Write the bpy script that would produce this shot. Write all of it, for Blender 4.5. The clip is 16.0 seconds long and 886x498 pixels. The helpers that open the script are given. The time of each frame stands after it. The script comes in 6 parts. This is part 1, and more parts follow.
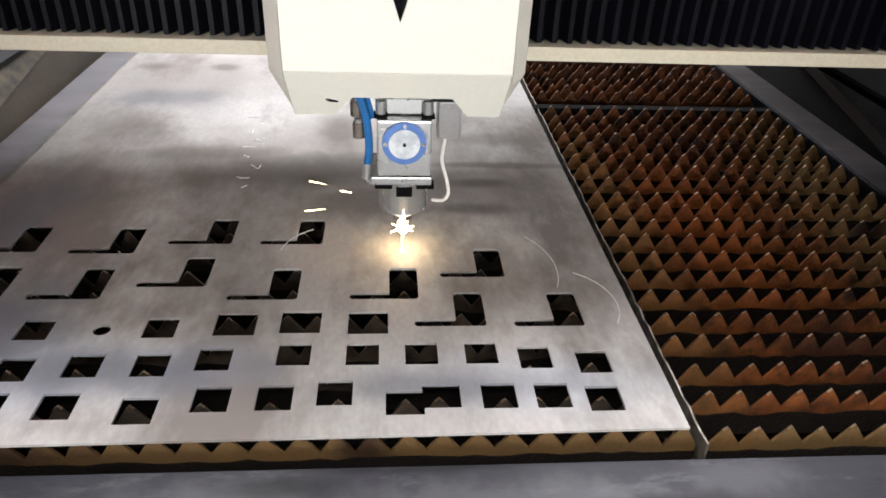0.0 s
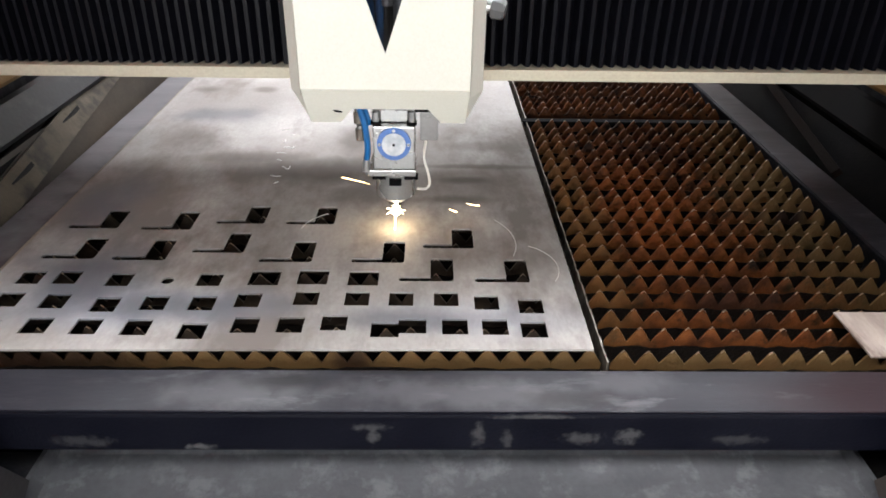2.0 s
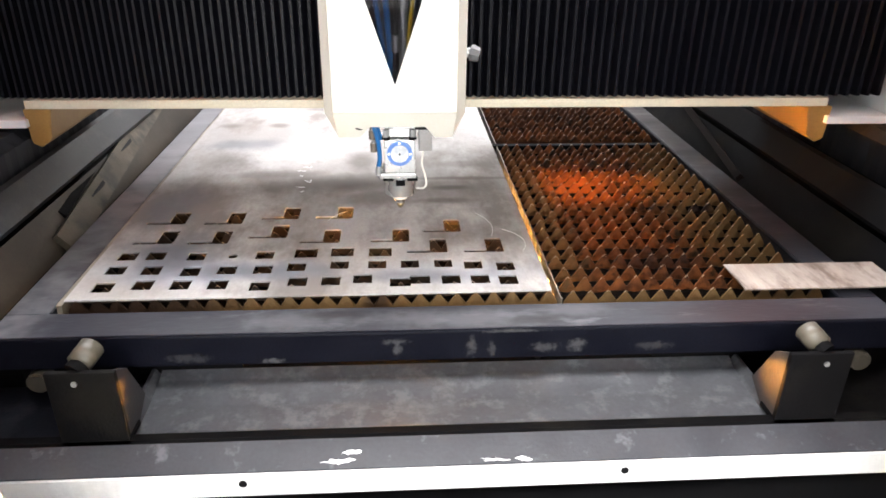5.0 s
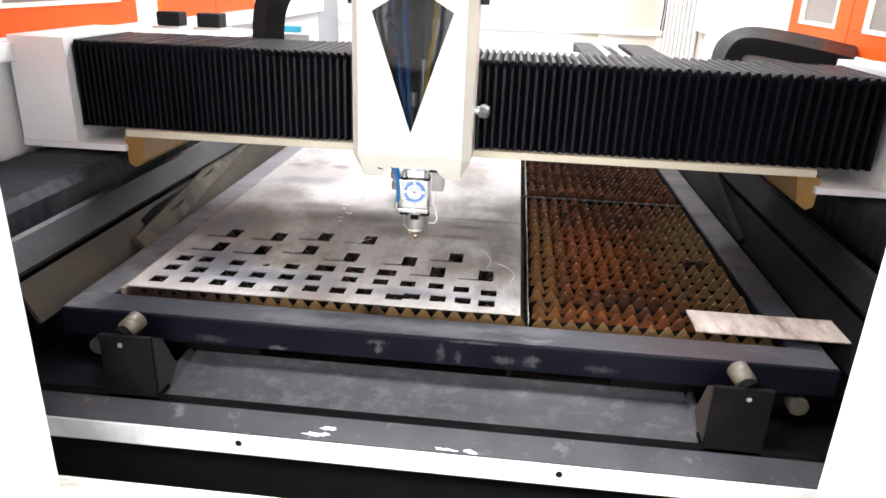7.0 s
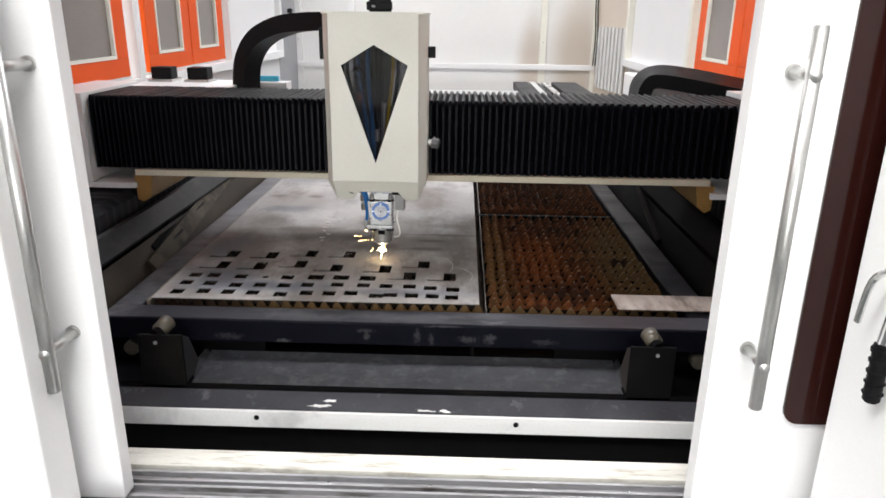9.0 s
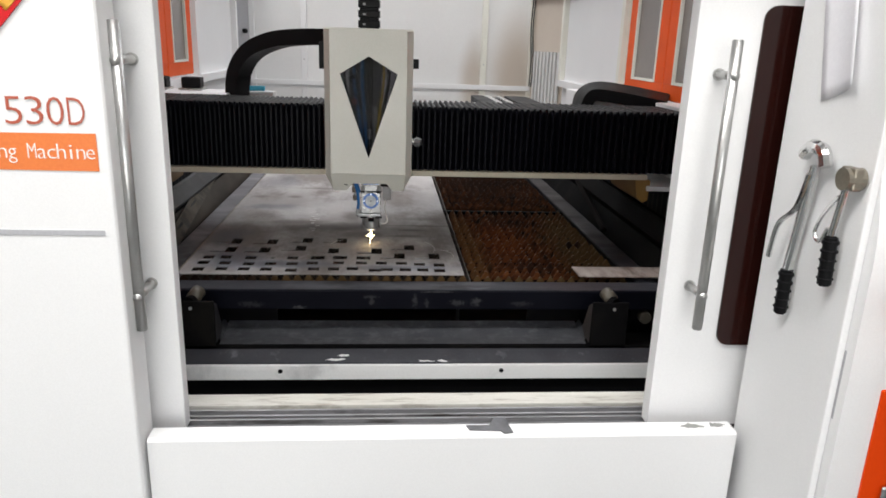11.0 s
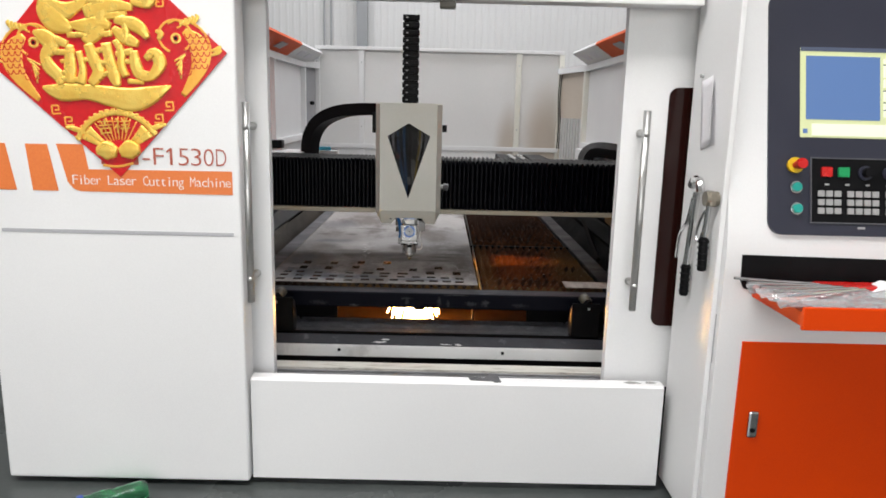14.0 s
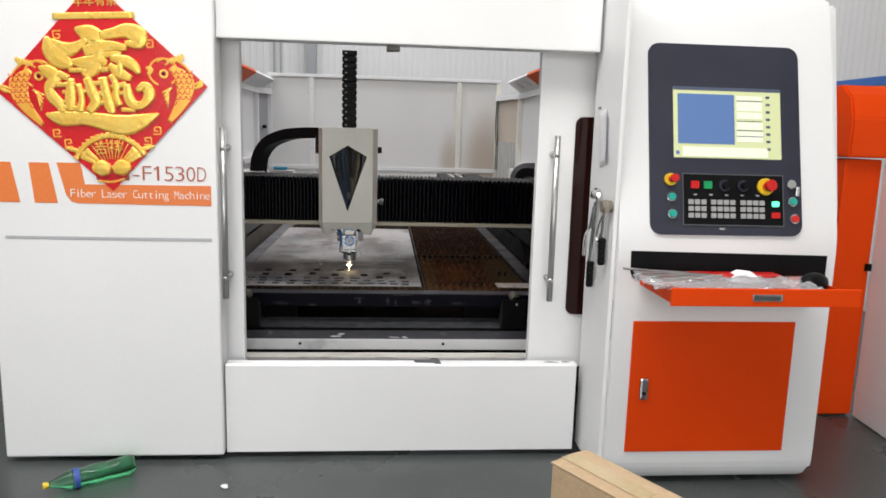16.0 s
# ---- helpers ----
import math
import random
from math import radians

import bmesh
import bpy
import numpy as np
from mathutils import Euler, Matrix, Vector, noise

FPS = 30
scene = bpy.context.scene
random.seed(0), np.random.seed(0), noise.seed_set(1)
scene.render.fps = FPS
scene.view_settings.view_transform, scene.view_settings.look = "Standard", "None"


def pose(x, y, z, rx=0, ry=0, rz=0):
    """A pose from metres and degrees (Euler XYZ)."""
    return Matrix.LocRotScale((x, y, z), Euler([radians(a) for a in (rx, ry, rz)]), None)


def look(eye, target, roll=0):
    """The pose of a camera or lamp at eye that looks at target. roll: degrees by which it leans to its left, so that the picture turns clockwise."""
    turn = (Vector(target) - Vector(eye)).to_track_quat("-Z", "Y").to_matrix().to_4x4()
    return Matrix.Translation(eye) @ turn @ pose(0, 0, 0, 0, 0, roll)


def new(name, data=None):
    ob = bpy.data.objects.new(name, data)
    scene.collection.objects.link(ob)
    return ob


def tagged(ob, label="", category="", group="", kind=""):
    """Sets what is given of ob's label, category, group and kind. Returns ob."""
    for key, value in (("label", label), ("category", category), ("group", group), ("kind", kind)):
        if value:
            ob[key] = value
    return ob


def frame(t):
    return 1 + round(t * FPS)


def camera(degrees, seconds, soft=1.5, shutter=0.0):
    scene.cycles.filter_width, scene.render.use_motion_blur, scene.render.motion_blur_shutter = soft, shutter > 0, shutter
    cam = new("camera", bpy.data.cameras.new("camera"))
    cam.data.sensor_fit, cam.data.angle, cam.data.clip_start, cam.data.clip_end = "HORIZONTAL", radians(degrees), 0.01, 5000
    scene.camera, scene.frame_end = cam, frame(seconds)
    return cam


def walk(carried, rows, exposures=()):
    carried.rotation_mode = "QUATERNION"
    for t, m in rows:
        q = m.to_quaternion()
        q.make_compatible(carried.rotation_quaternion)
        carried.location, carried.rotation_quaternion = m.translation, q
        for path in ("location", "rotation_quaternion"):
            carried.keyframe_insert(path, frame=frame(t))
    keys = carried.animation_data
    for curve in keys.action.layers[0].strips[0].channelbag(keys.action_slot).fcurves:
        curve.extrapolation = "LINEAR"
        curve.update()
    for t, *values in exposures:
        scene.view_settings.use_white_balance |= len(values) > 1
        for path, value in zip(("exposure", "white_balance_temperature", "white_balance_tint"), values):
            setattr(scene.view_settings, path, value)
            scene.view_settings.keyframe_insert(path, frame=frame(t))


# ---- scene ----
cam = camera(64.5, 16.0, soft=1.7)
PATH = [
    (0, (-0.02, 0.062, 1.21), (0.138, 1.754, 0.156), 2.8),
    (0.5, (-0.029, -0.017, 1.245), (0.129, 1.665, 0.175), 2.9),
    (1, (-0.013, -0.09, 1.271), (0.125, 1.591, 0.196), 2.2),
    (1.5, (0.056, -0.188, 1.286), (0.122, 1.524, 0.255), 0.9),
    (2, (0.079, -0.265, 1.304), (0.117, 1.465, 0.301), 1.0),
    (2.5, (0.076, -0.331, 1.312), (0.075, 1.413, 0.333), 0.8),
    (3, (0.043, -0.414, 1.329), (0.151, 1.344, 0.383), 1.7),
    (3.5, (0.005, -0.528, 1.34), (0.177, 1.231, 0.405), 1.5),
    (4, (-0.007, -0.617, 1.369), (0.153, 1.161, 0.466), 1.5),
    (6.3, (0.135, -0.939, 1.378), (0.143, 0.9, 0.592), -0.9),
    (6.5, (0.18, -0.974, 1.385), (0.101, 0.881, 0.642), 0.8),
    (7, (0.295, -1.049, 1.416), (0.126, 0.807, 0.691), 2.2),
    (7.5, (0.311, -1.179, 1.438), (0.143, 0.685, 0.733), 2.1),
    (8, (0.264, -1.41, 1.456), (0.153, 0.444, 0.714), 2.1),
    (8.5, (0.26, -1.471, 1.478), (0.158, 0.416, 0.824), 2.4),
    (9, (0.287, -1.507, 1.492), (0.238, 0.389, 0.857), 0.8),
    (9.2, (0.229, -1.551, 1.494), (0.27, 0.354, 0.887), 1.2),
    (11.3, (0.026, -2.014, 1.447), (0.19, -0.097, 0.904), 1.9),
    (11.5, (0.015, -2.06, 1.46), (0.156, -0.129, 0.96), 1.9),
    (12, (0.134, -2.266, 1.469), (0.216, -0.305, 1.08), 0.5),
    (12.5, (0.125, -2.446, 1.488), (0.228, -0.482, 1.123), 1.5),
    (13, (0.031, -2.6, 1.473), (0.163, -0.644, 1.077), 1.8),
    (13.5, (0.048, -2.745, 1.478), (0.167, -0.778, 1.132), 2.3),
    (14, (0.146, -2.89, 1.469), (0.159, -0.929, 1.078), 1.4),
    (14.5, (0.109, -3.003, 1.479), (0.234, -1.036, 1.137), 1.9),
    (15, (0.015, -3.152, 1.475), (0.272, -1.199, 1.128), 1.7),
    (15.5, (0.041, -3.283, 1.489), (0.273, -1.319, 1.192), 1.3),
    (16, (0.137, -3.431, 1.478), (0.301, -1.464, 1.153), 1.6),
]
EXPOSURES = [(0.0, 1.8), (1.0, 1.72), (2.0, 1.75), (3.0, 2.05), (4.0, 2.28), (6.5, 2.2), (7.0, 2.25), (7.5, 2.15), (8.0, 1.5), (8.5, 1.1), (9.0, 1.02), (11.3, 0.33), (12.5, 0.2), (16.0, 0.1)]
walk(cam, [(t, look(eye, target, roll)) for t, eye, target, roll in PATH], EXPOSURES)

# ---- light: overcast daylight through roof lights, plus an added fill lamp at an unseen gate ----
world = bpy.data.worlds.new("overcast")
scene.world = world
world.use_nodes = True
sky = world.node_tree.nodes.new("ShaderNodeTexSky")
sky.sky_type, sky.sun_disc, sky.sun_elevation, sky.sun_rotation = "NISHITA", False, radians(50), radians(200)
world.node_tree.nodes["Background"].inputs["Strength"].default_value = 0.1
world.node_tree.links.new(sky.outputs[0], world.node_tree.nodes["Background"].inputs["Color"])

FLOOR = -0.085
HX0, HX1, HY0, HY1, HZ = -7.0, 4.7, -8.0, 8.0, 5.5


def area(name, m, sx, sy, watts, colour=(1, 1, 1)):
    lamp = bpy.data.lights.new(name, "AREA")
    lamp.shape, lamp.size, lamp.size_y, lamp.energy, lamp.color = "RECTANGLE", sx, sy, watts, colour
    ob = new(name, lamp)
    ob.matrix_world = m
    return ob


SKYLIGHTS = [(-1.5, -2.4, 7.0, 2.4, 420, (1.0, 0.975, 0.94)), (0.3, 4.9, 7.0, 2.4, 275, (0.965, 0.965, 0.985))]
for sx, sy, wx, wy, watts, tint in SKYLIGHTS:
    area("skylight_daylight", pose(sx, sy, HZ - 0.02), wx - 0.1, wy - 0.1, watts, tint)
# unseen gateway; its lamp is an added fill for the front faces
GATE = (-2.6, 3.0, 0.0, 3.6)
area("gate_fill_lamp", pose((GATE[0] + GATE[1]) / 2, HY0 + 0.02, 1.75, 90, 0, 0) @ pose(0, 0, 0, 0, 0, 0), 5.4, 3.4, 170, (1.0, 0.985, 0.96)).matrix_world = look(
    (0.2, HY0 + 0.02, 1.75), (0.2, 0.0, 1.75))

# ---- materials ----
def surface(name, a, b=None, rough=0.5, metal=0.0, scale=6.0, fine=120.0, spread=0.35, bump=0.15, rough_var=0.12, stretch=(1, 1, 1), spec=0.5, coat=0.0, dirt=None, dirt_amount=0.0, dirt_scale=2.5, vary=0.0, alpha=1.0):
    """Two-scale painted, metal or mineral surface: a large cloud of wear, a fine grain, and optional dirt patches."""
    m = bpy.data.materials.new(name)
    m.use_nodes = True
    nt = m.node_tree
    n, link = nt.nodes, nt.links.new
    bs = n["Principled BSDF"]
    b = b or tuple(c * 0.8 for c in a)
    tc, mp = n.new("ShaderNodeTexCoord"), n.new("ShaderNodeMapping")
    mp.inputs["Scale"].default_value = stretch
    info = n.new("ShaderNodeObjectInfo")
    add = n.new("ShaderNodeVectorMath")
    link(tc.outputs["Object"], add.inputs[0])
    sc = n.new("ShaderNodeVectorMath")
    sc.operation = "SCALE"
    sc.inputs[0].default_value, sc.inputs["Scale"].default_value = (13.1, 7.7, 5.3), 1.0
    link(info.outputs["Random"], sc.inputs["Scale"])
    link(sc.outputs[0], add.inputs[1])
    link(add.outputs[0], mp.inputs["Vector"])
    big, small = n.new("ShaderNodeTexNoise"), n.new("ShaderNodeTexNoise")
    for tex, s, d in ((big, scale, 6.0), (small, fine, 3.0)):
        tex.inputs["Scale"].default_value, tex.inputs["Detail"].default_value = s, d
        link(mp.outputs[0], tex.inputs["Vector"])
    ramp = n.new("ShaderNodeMapRange")
    ramp.inputs["From Min"].default_value, ramp.inputs["From Max"].default_value = 0.5 - spread, 0.5 + spread
    link(big.outputs["Fac"], ramp.inputs["Value"])
    mix = n.new("ShaderNodeMix")
    mix.data_type = "RGBA"
    mix.inputs["A"].default_value, mix.inputs["B"].default_value = (*a, 1), (*b, 1)
    link(ramp.outputs[0], mix.inputs["Factor"])
    col = mix.outputs["Result"]
    grain = n.new("ShaderNodeMix")
    grain.data_type, grain.blend_type = "RGBA", "OVERLAY"
    grain.inputs["Factor"].default_value = 0.18
    link(col, grain.inputs["A"])
    link(small.outputs["Fac"], grain.inputs["B"])
    col = grain.outputs["Result"]
    if dirt:
        patch, cut = n.new("ShaderNodeTexNoise"), n.new("ShaderNodeMapRange")
        patch.inputs["Scale"].default_value, patch.inputs["Detail"].default_value, patch.inputs["Roughness"].default_value = dirt_scale, 9.0, 0.65
        link(mp.outputs[0], patch.inputs["Vector"])
        cut.inputs["From Min"].default_value, cut.inputs["From Max"].default_value = 0.62 - 0.3 * dirt_amount, 0.72 - 0.2 * dirt_amount
        link(patch.outputs["Fac"], cut.inputs["Value"])
        dm = n.new("ShaderNodeMix")
        dm.data_type = "RGBA"
        dm.inputs["B"].default_value = (*dirt, 1)
        link(cut.outputs[0], dm.inputs["Factor"])
        link(col, dm.inputs["A"])
        col = dm.outputs["Result"]
    if vary:
        hue, val = n.new("ShaderNodeHueSaturation"), n.new("ShaderNodeMapRange")
        val.inputs["To Min"].default_value, val.inputs["To Max"].default_value = 1 - vary, 1 + vary
        link(info.outputs["Random"], val.inputs["Value"])
        link(val.outputs[0], hue.inputs["Value"])
        link(col, hue.inputs["Color"])
        col = hue.outputs["Color"]
    link(col, bs.inputs["Base Color"])
    rr = n.new("ShaderNodeMapRange")
    rr.inputs["To Min"].default_value, rr.inputs["To Max"].default_value = max(0.03, rough - rough_var), min(1, rough + rough_var)
    link(big.outputs["Fac"], rr.inputs["Value"])
    link(rr.outputs[0], bs.inputs["Roughness"])
    bs.inputs["Metallic"].default_value = metal
    bs.inputs["Specular IOR Level"].default_value = spec
    bs.inputs["Coat Weight"].default_value = coat
    bs.inputs["Alpha"].default_value = alpha
    if bump:
        bp, sm = n.new("ShaderNodeBump"), n.new("ShaderNodeMath")
        sm.operation = "ADD"
        link(big.outputs["Fac"], sm.inputs[0])
        link(small.outputs["Fac"], sm.inputs[1])
        bp.inputs["Strength"].default_value, bp.inputs["Distance"].default_value = bump, 0.004
        link(sm.outputs[0], bp.inputs["Height"])
        link(bp.outputs[0], bs.inputs["Normal"])
    return m


def glow(name, colour, strength):
    m = bpy.data.materials.new(name)
    m.use_nodes = True
    bs = m.node_tree.nodes["Principled BSDF"]
    bs.inputs["Base Color"].default_value = (*[c * 0.5 for c in colour], 1)
    bs.inputs["Emission Color"].default_value, bs.inputs["Emission Strength"].default_value = (*colour, 1), strength
    return m


def clear(name, colour, rough=0.02, weight=1.0):
    m = bpy.data.materials.new(name)
    m.use_nodes = True
    bs = m.node_tree.nodes["Principled BSDF"]
    bs.inputs["Base Color"].default_value = (*colour, 1)
    bs.inputs["Roughness"].default_value, bs.inputs["Transmission Weight"].default_value, bs.inputs["IOR"].default_value = rough, weight, 1.45
    return m


WHITE = surface("white_powder_coat", (0.80, 0.80, 0.80), (0.74, 0.74, 0.745), 0.38, scale=1.6, fine=260, bump=0.04)
CREAM = surface("cream_powder_coat", (0.78, 0.77, 0.70), (0.70, 0.69, 0.61), 0.4, scale=3, fine=220, bump=0.05)
STAINED = surface("smoke_yellowed_cream_paint", (0.60, 0.57, 0.475), (0.52, 0.465, 0.345), 0.5, scale=1.6, fine=160, bump=0.04)
TARRED = surface("smoke_browned_paint", (0.34, 0.20, 0.055), (0.20, 0.10, 0.03), 0.45, scale=6, fine=160, bump=0.05)
PANMAT = surface("rusty_slag_pan", (0.024, 0.011, 0.004), (0.010, 0.005, 0.003), 0.75, spec=0.08, scale=7, fine=60, bump=0.3, dirt=(0.012, 0.008, 0.006), dirt_amount=0.3)
ORANGE = surface("orange_powder_coat", (0.76, 0.062, 0.002), (0.68, 0.050, 0.0015), 0.5, spec=0.12, scale=2, fine=260, bump=0.04)
# lighter copy of the orange: overexposed light on the frames, put into colour
PALEORANGE = surface("pale_orange_frame_paint", (0.78, 0.105, 0.014), (0.70, 0.085, 0.010), 0.5, spec=0.15, scale=2, fine=260, bump=0.04)
BLACKPANEL = surface("black_textured_paint", (0.016, 0.017, 0.031), (0.026, 0.028, 0.046), 0.42, scale=4, fine=400, bump=0.12)
RUBBER = surface("bellows_cloth", (0.0032, 0.0033, 0.0055), (0.0060, 0.0060, 0.0090), 0.34, scale=8, fine=300, bump=0.1, spec=0.08)
BLACK = surface("black_plastic", (0.004, 0.004, 0.0045), (0.008, 0.008, 0.009), 0.42, spec=0.1, scale=10, fine=200, bump=0.05)
FRAMESTEEL = surface("dark_painted_steel", (0.005, 0.0053, 0.009), (0.010, 0.011, 0.015), 0.40, scale=7, fine=180, bump=0.2, spec=0.08, dirt=(0.035, 0.035, 0.04), dirt_amount=0.2, dirt_scale=4, rough_var=0.2)
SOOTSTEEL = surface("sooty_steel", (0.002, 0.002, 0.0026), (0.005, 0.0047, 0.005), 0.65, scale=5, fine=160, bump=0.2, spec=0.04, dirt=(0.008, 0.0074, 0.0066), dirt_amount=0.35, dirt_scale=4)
DUSTY = surface("dusty_galvanised_steel", (0.125, 0.129, 0.142), (0.072, 0.075, 0.086), 0.42, 0.3, scale=9, fine=90, bump=0.25, dirt=(0.16, 0.164, 0.178), dirt_amount=0.4, dirt_scale=22, rough_var=0.2)
SHEET = surface("mild_steel_sheet", (0.45, 0.432, 0.42), (0.275, 0.264, 0.256), 0.62, 0.16, scale=2.4, fine=140, spread=0.2, bump=0.05, spec=0.24, stretch=(1.15, 0.55, 1), dirt=(0.19, 0.17, 0.158), dirt_amount=0.55, dirt_scale=3.5, rough_var=0.16)
# near-black for the low strip on each slat: shade between rows, as colour
GAPSHADE = surface("slat_gap_shade", (0.003, 0.0024, 0.002), (0.008, 0.005, 0.0035), 0.75, scale=60, fine=200, bump=0.6, spec=0.15)
BARTOP = surface("rubbed_bar_top_painted_sheen", (0.014, 0.015, 0.021), (0.034, 0.034, 0.042), 0.48, scale=9, fine=120, bump=0.12, spec=0.19, dirt=(0.085, 0.085, 0.095), dirt_amount=0.2, dirt_scale=26, rough_var=0.34, stretch=(0.3, 1, 1))
RUSTSLAT = surface("scorched_slat_steel", (0.165, 0.054, 0.015), (0.036, 0.011, 0.004), 0.55, 0.12, scale=26, fine=160, spread=0.22, bump=0.4, spec=0.2, vary=0.3, dirt=(0.010, 0.006, 0.004), dirt_amount=0.35, dirt_scale=22)
SHADESLAT = surface("shaded_slat_steel", (0.085, 0.062, 0.045), (0.011, 0.007, 0.005), 0.45, 0.3, scale=26, fine=160, spread=0.22, bump=0.4, spec=0.35, vary=0.3)
TIPGLINT = surface("tooth_tip_glint", (0.40, 0.31, 0.22), (0.12, 0.075, 0.045), 0.36, 0.75, scale=40, fine=200, spread=0.2, bump=0.2)


def blend_patches(m, patches, colour, noisy=0.5, grain=7.0, upright=False):
    """Lays soft-edged patches of one colour over a material, for stains, sheen or shade: patches are (x, y, half width,
    half depth, amount), or x and z on an upright face.
    """
    nt = m.node_tree
    n, link = nt.nodes, nt.links.new
    bs = n["Principled BSDF"]
    source = bs.inputs["Base Color"].links[0].from_socket
    tc, tex = n.new("ShaderNodeNewGeometry"), n.new("ShaderNodeTexNoise")
    tex.inputs["Scale"].default_value, tex.inputs["Detail"].default_value = grain, 6.0
    link(tc.outputs["Position"], tex.inputs["Vector"])
    total = None
    for x, y, w, d, amount in patches:
        mp, ln, rng = n.new("ShaderNodeMapping"), n.new("ShaderNodeVectorMath"), n.new("ShaderNodeMapRange")
        mp.inputs["Scale"].default_value = (1 / w, 0, 1 / d) if upright else (1 / w, 1 / d, 0)
        mp.inputs["Location"].default_value = (-x / w, 0, -y / d) if upright else (-x / w, -y / d, 0)
        link(tc.outputs["Position"], mp.inputs["Vector"])
        ln.operation = "LENGTH"
        link(mp.outputs[0], ln.inputs[0])
        dist = n.new("ShaderNodeMath")
        dist.operation = "MULTIPLY_ADD"
        dist.inputs[1].default_value = noisy * 2
        link(tex.outputs["Fac"], dist.inputs[0])
        link(ln.outputs["Value"], dist.inputs[2])
        rng.interpolation_type = "SMOOTHSTEP"
        rng.inputs["From Min"].default_value, rng.inputs["From Max"].default_value = 0.2 + noisy, 1.0 + noisy
        rng.inputs["To Min"].default_value, rng.inputs["To Max"].default_value = amount, 0.0
        link(dist.outputs[0], rng.inputs["Value"])
        if total is None:
            total = rng.outputs[0]
        else:
            mx = n.new("ShaderNodeMath")
            mx.operation = "MAXIMUM"
            link(total, mx.inputs[0])
            link(rng.outputs[0], mx.inputs[1])
            total = mx.outputs[0]
    mix = n.new("ShaderNodeMix")
    mix.data_type = "RGBA"
    mix.inputs["B"].default_value = (*colour, 1)
    link(total, mix.inputs["Factor"])
    link(source, mix.inputs["A"])
    link(mix.outputs["Result"], bs.inputs["Base Color"])


# rubbed smears on the front bar; purple tint, painted sheen and shade on its top
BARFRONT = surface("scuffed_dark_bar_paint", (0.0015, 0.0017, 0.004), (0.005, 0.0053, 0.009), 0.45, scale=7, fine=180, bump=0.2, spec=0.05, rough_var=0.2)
blend_patches(BARFRONT, [(-0.012, 0.530, 0.036, 0.010, 0.5), (-0.006, 0.510, 0.012, 0.022, 0.6), (0.157, 0.515, 0.014, 0.034, 0.5), (0.200, 0.505, 0.010, 0.026, 0.4), (0.318, 0.508, 0.040, 0.016, 0.5), (0.388, 0.512, 0.026, 0.022, 0.6), (-0.274, 0.489, 0.028, 0.008, 0.8), (0.244, 0.551, 0.09, 0.005, 0.5), (-0.45, 0.50, 0.06, 0.016, 0.3), (0.56, 0.505, 0.05, 0.014, 0.3)], (0.055, 0.055, 0.058), 1.0, 80.0, True)
blend_patches(BARTOP, [(1.085, 2.3, 0.10, 1.75, 0.85)], (0.022, 0.018, 0.018), 0.3)
blend_patches(BARTOP, [(0.80, 0.58, 0.30, 0.12, 0.85)], (0.020, 0.010, 0.013), 0.4)
# shade at the bar's left end, then sheen along its middle, as colour
blend_patches(BARTOP, [(-0.75, 0.58, 0.70, 0.16, 0.9)], (0.008, 0.008, 0.015), 0.4)
blend_patches(BARTOP, [(-0.22, 0.58, 0.16, 0.06, 0.6), (0.12, 0.57, 0.30, 0.05, 0.7), (0.40, 0.60, 0.12, 0.04, 0.6)], (0.085, 0.085, 0.095), 0.6, 24.0)
blend_patches(BARTOP, [(-0.15, 0.60, 0.10, 0.03, 0.8), (0.30, 0.56, 0.10, 0.03, 0.8), (0.02, 0.625, 0.20, 0.014, 0.7)], (0.008, 0.007, 0.009), 0.35, 22.0)
blend_patches(BARTOP, [(-0.82, 2.3, 0.14, 2.6, 0.95)], (0.15, 0.15, 0.16), 0.45, 16.0)
# soot blown over the sheet by earlier cuts; painted bluish sheen; khaki ash on the outer slats
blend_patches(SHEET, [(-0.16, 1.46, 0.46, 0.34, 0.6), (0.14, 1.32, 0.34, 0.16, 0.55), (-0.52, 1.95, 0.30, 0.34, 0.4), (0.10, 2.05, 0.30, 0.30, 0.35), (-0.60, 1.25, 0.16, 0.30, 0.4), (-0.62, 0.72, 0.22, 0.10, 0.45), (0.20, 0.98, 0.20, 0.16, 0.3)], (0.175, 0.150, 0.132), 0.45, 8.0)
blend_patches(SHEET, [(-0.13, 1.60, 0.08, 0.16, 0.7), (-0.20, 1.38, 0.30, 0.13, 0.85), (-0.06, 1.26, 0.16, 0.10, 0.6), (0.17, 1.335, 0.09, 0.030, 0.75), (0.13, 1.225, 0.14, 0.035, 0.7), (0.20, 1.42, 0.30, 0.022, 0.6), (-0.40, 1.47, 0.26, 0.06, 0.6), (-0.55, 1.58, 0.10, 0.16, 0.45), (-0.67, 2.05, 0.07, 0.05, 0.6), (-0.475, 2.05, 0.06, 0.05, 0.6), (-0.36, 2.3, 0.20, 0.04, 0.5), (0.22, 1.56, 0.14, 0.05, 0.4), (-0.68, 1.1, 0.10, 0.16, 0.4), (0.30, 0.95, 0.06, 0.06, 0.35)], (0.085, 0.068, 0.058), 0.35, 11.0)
# bluish sheen near the sheet's front edge, laid on as colour
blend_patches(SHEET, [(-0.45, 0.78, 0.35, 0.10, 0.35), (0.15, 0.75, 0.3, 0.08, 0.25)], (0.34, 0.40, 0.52))
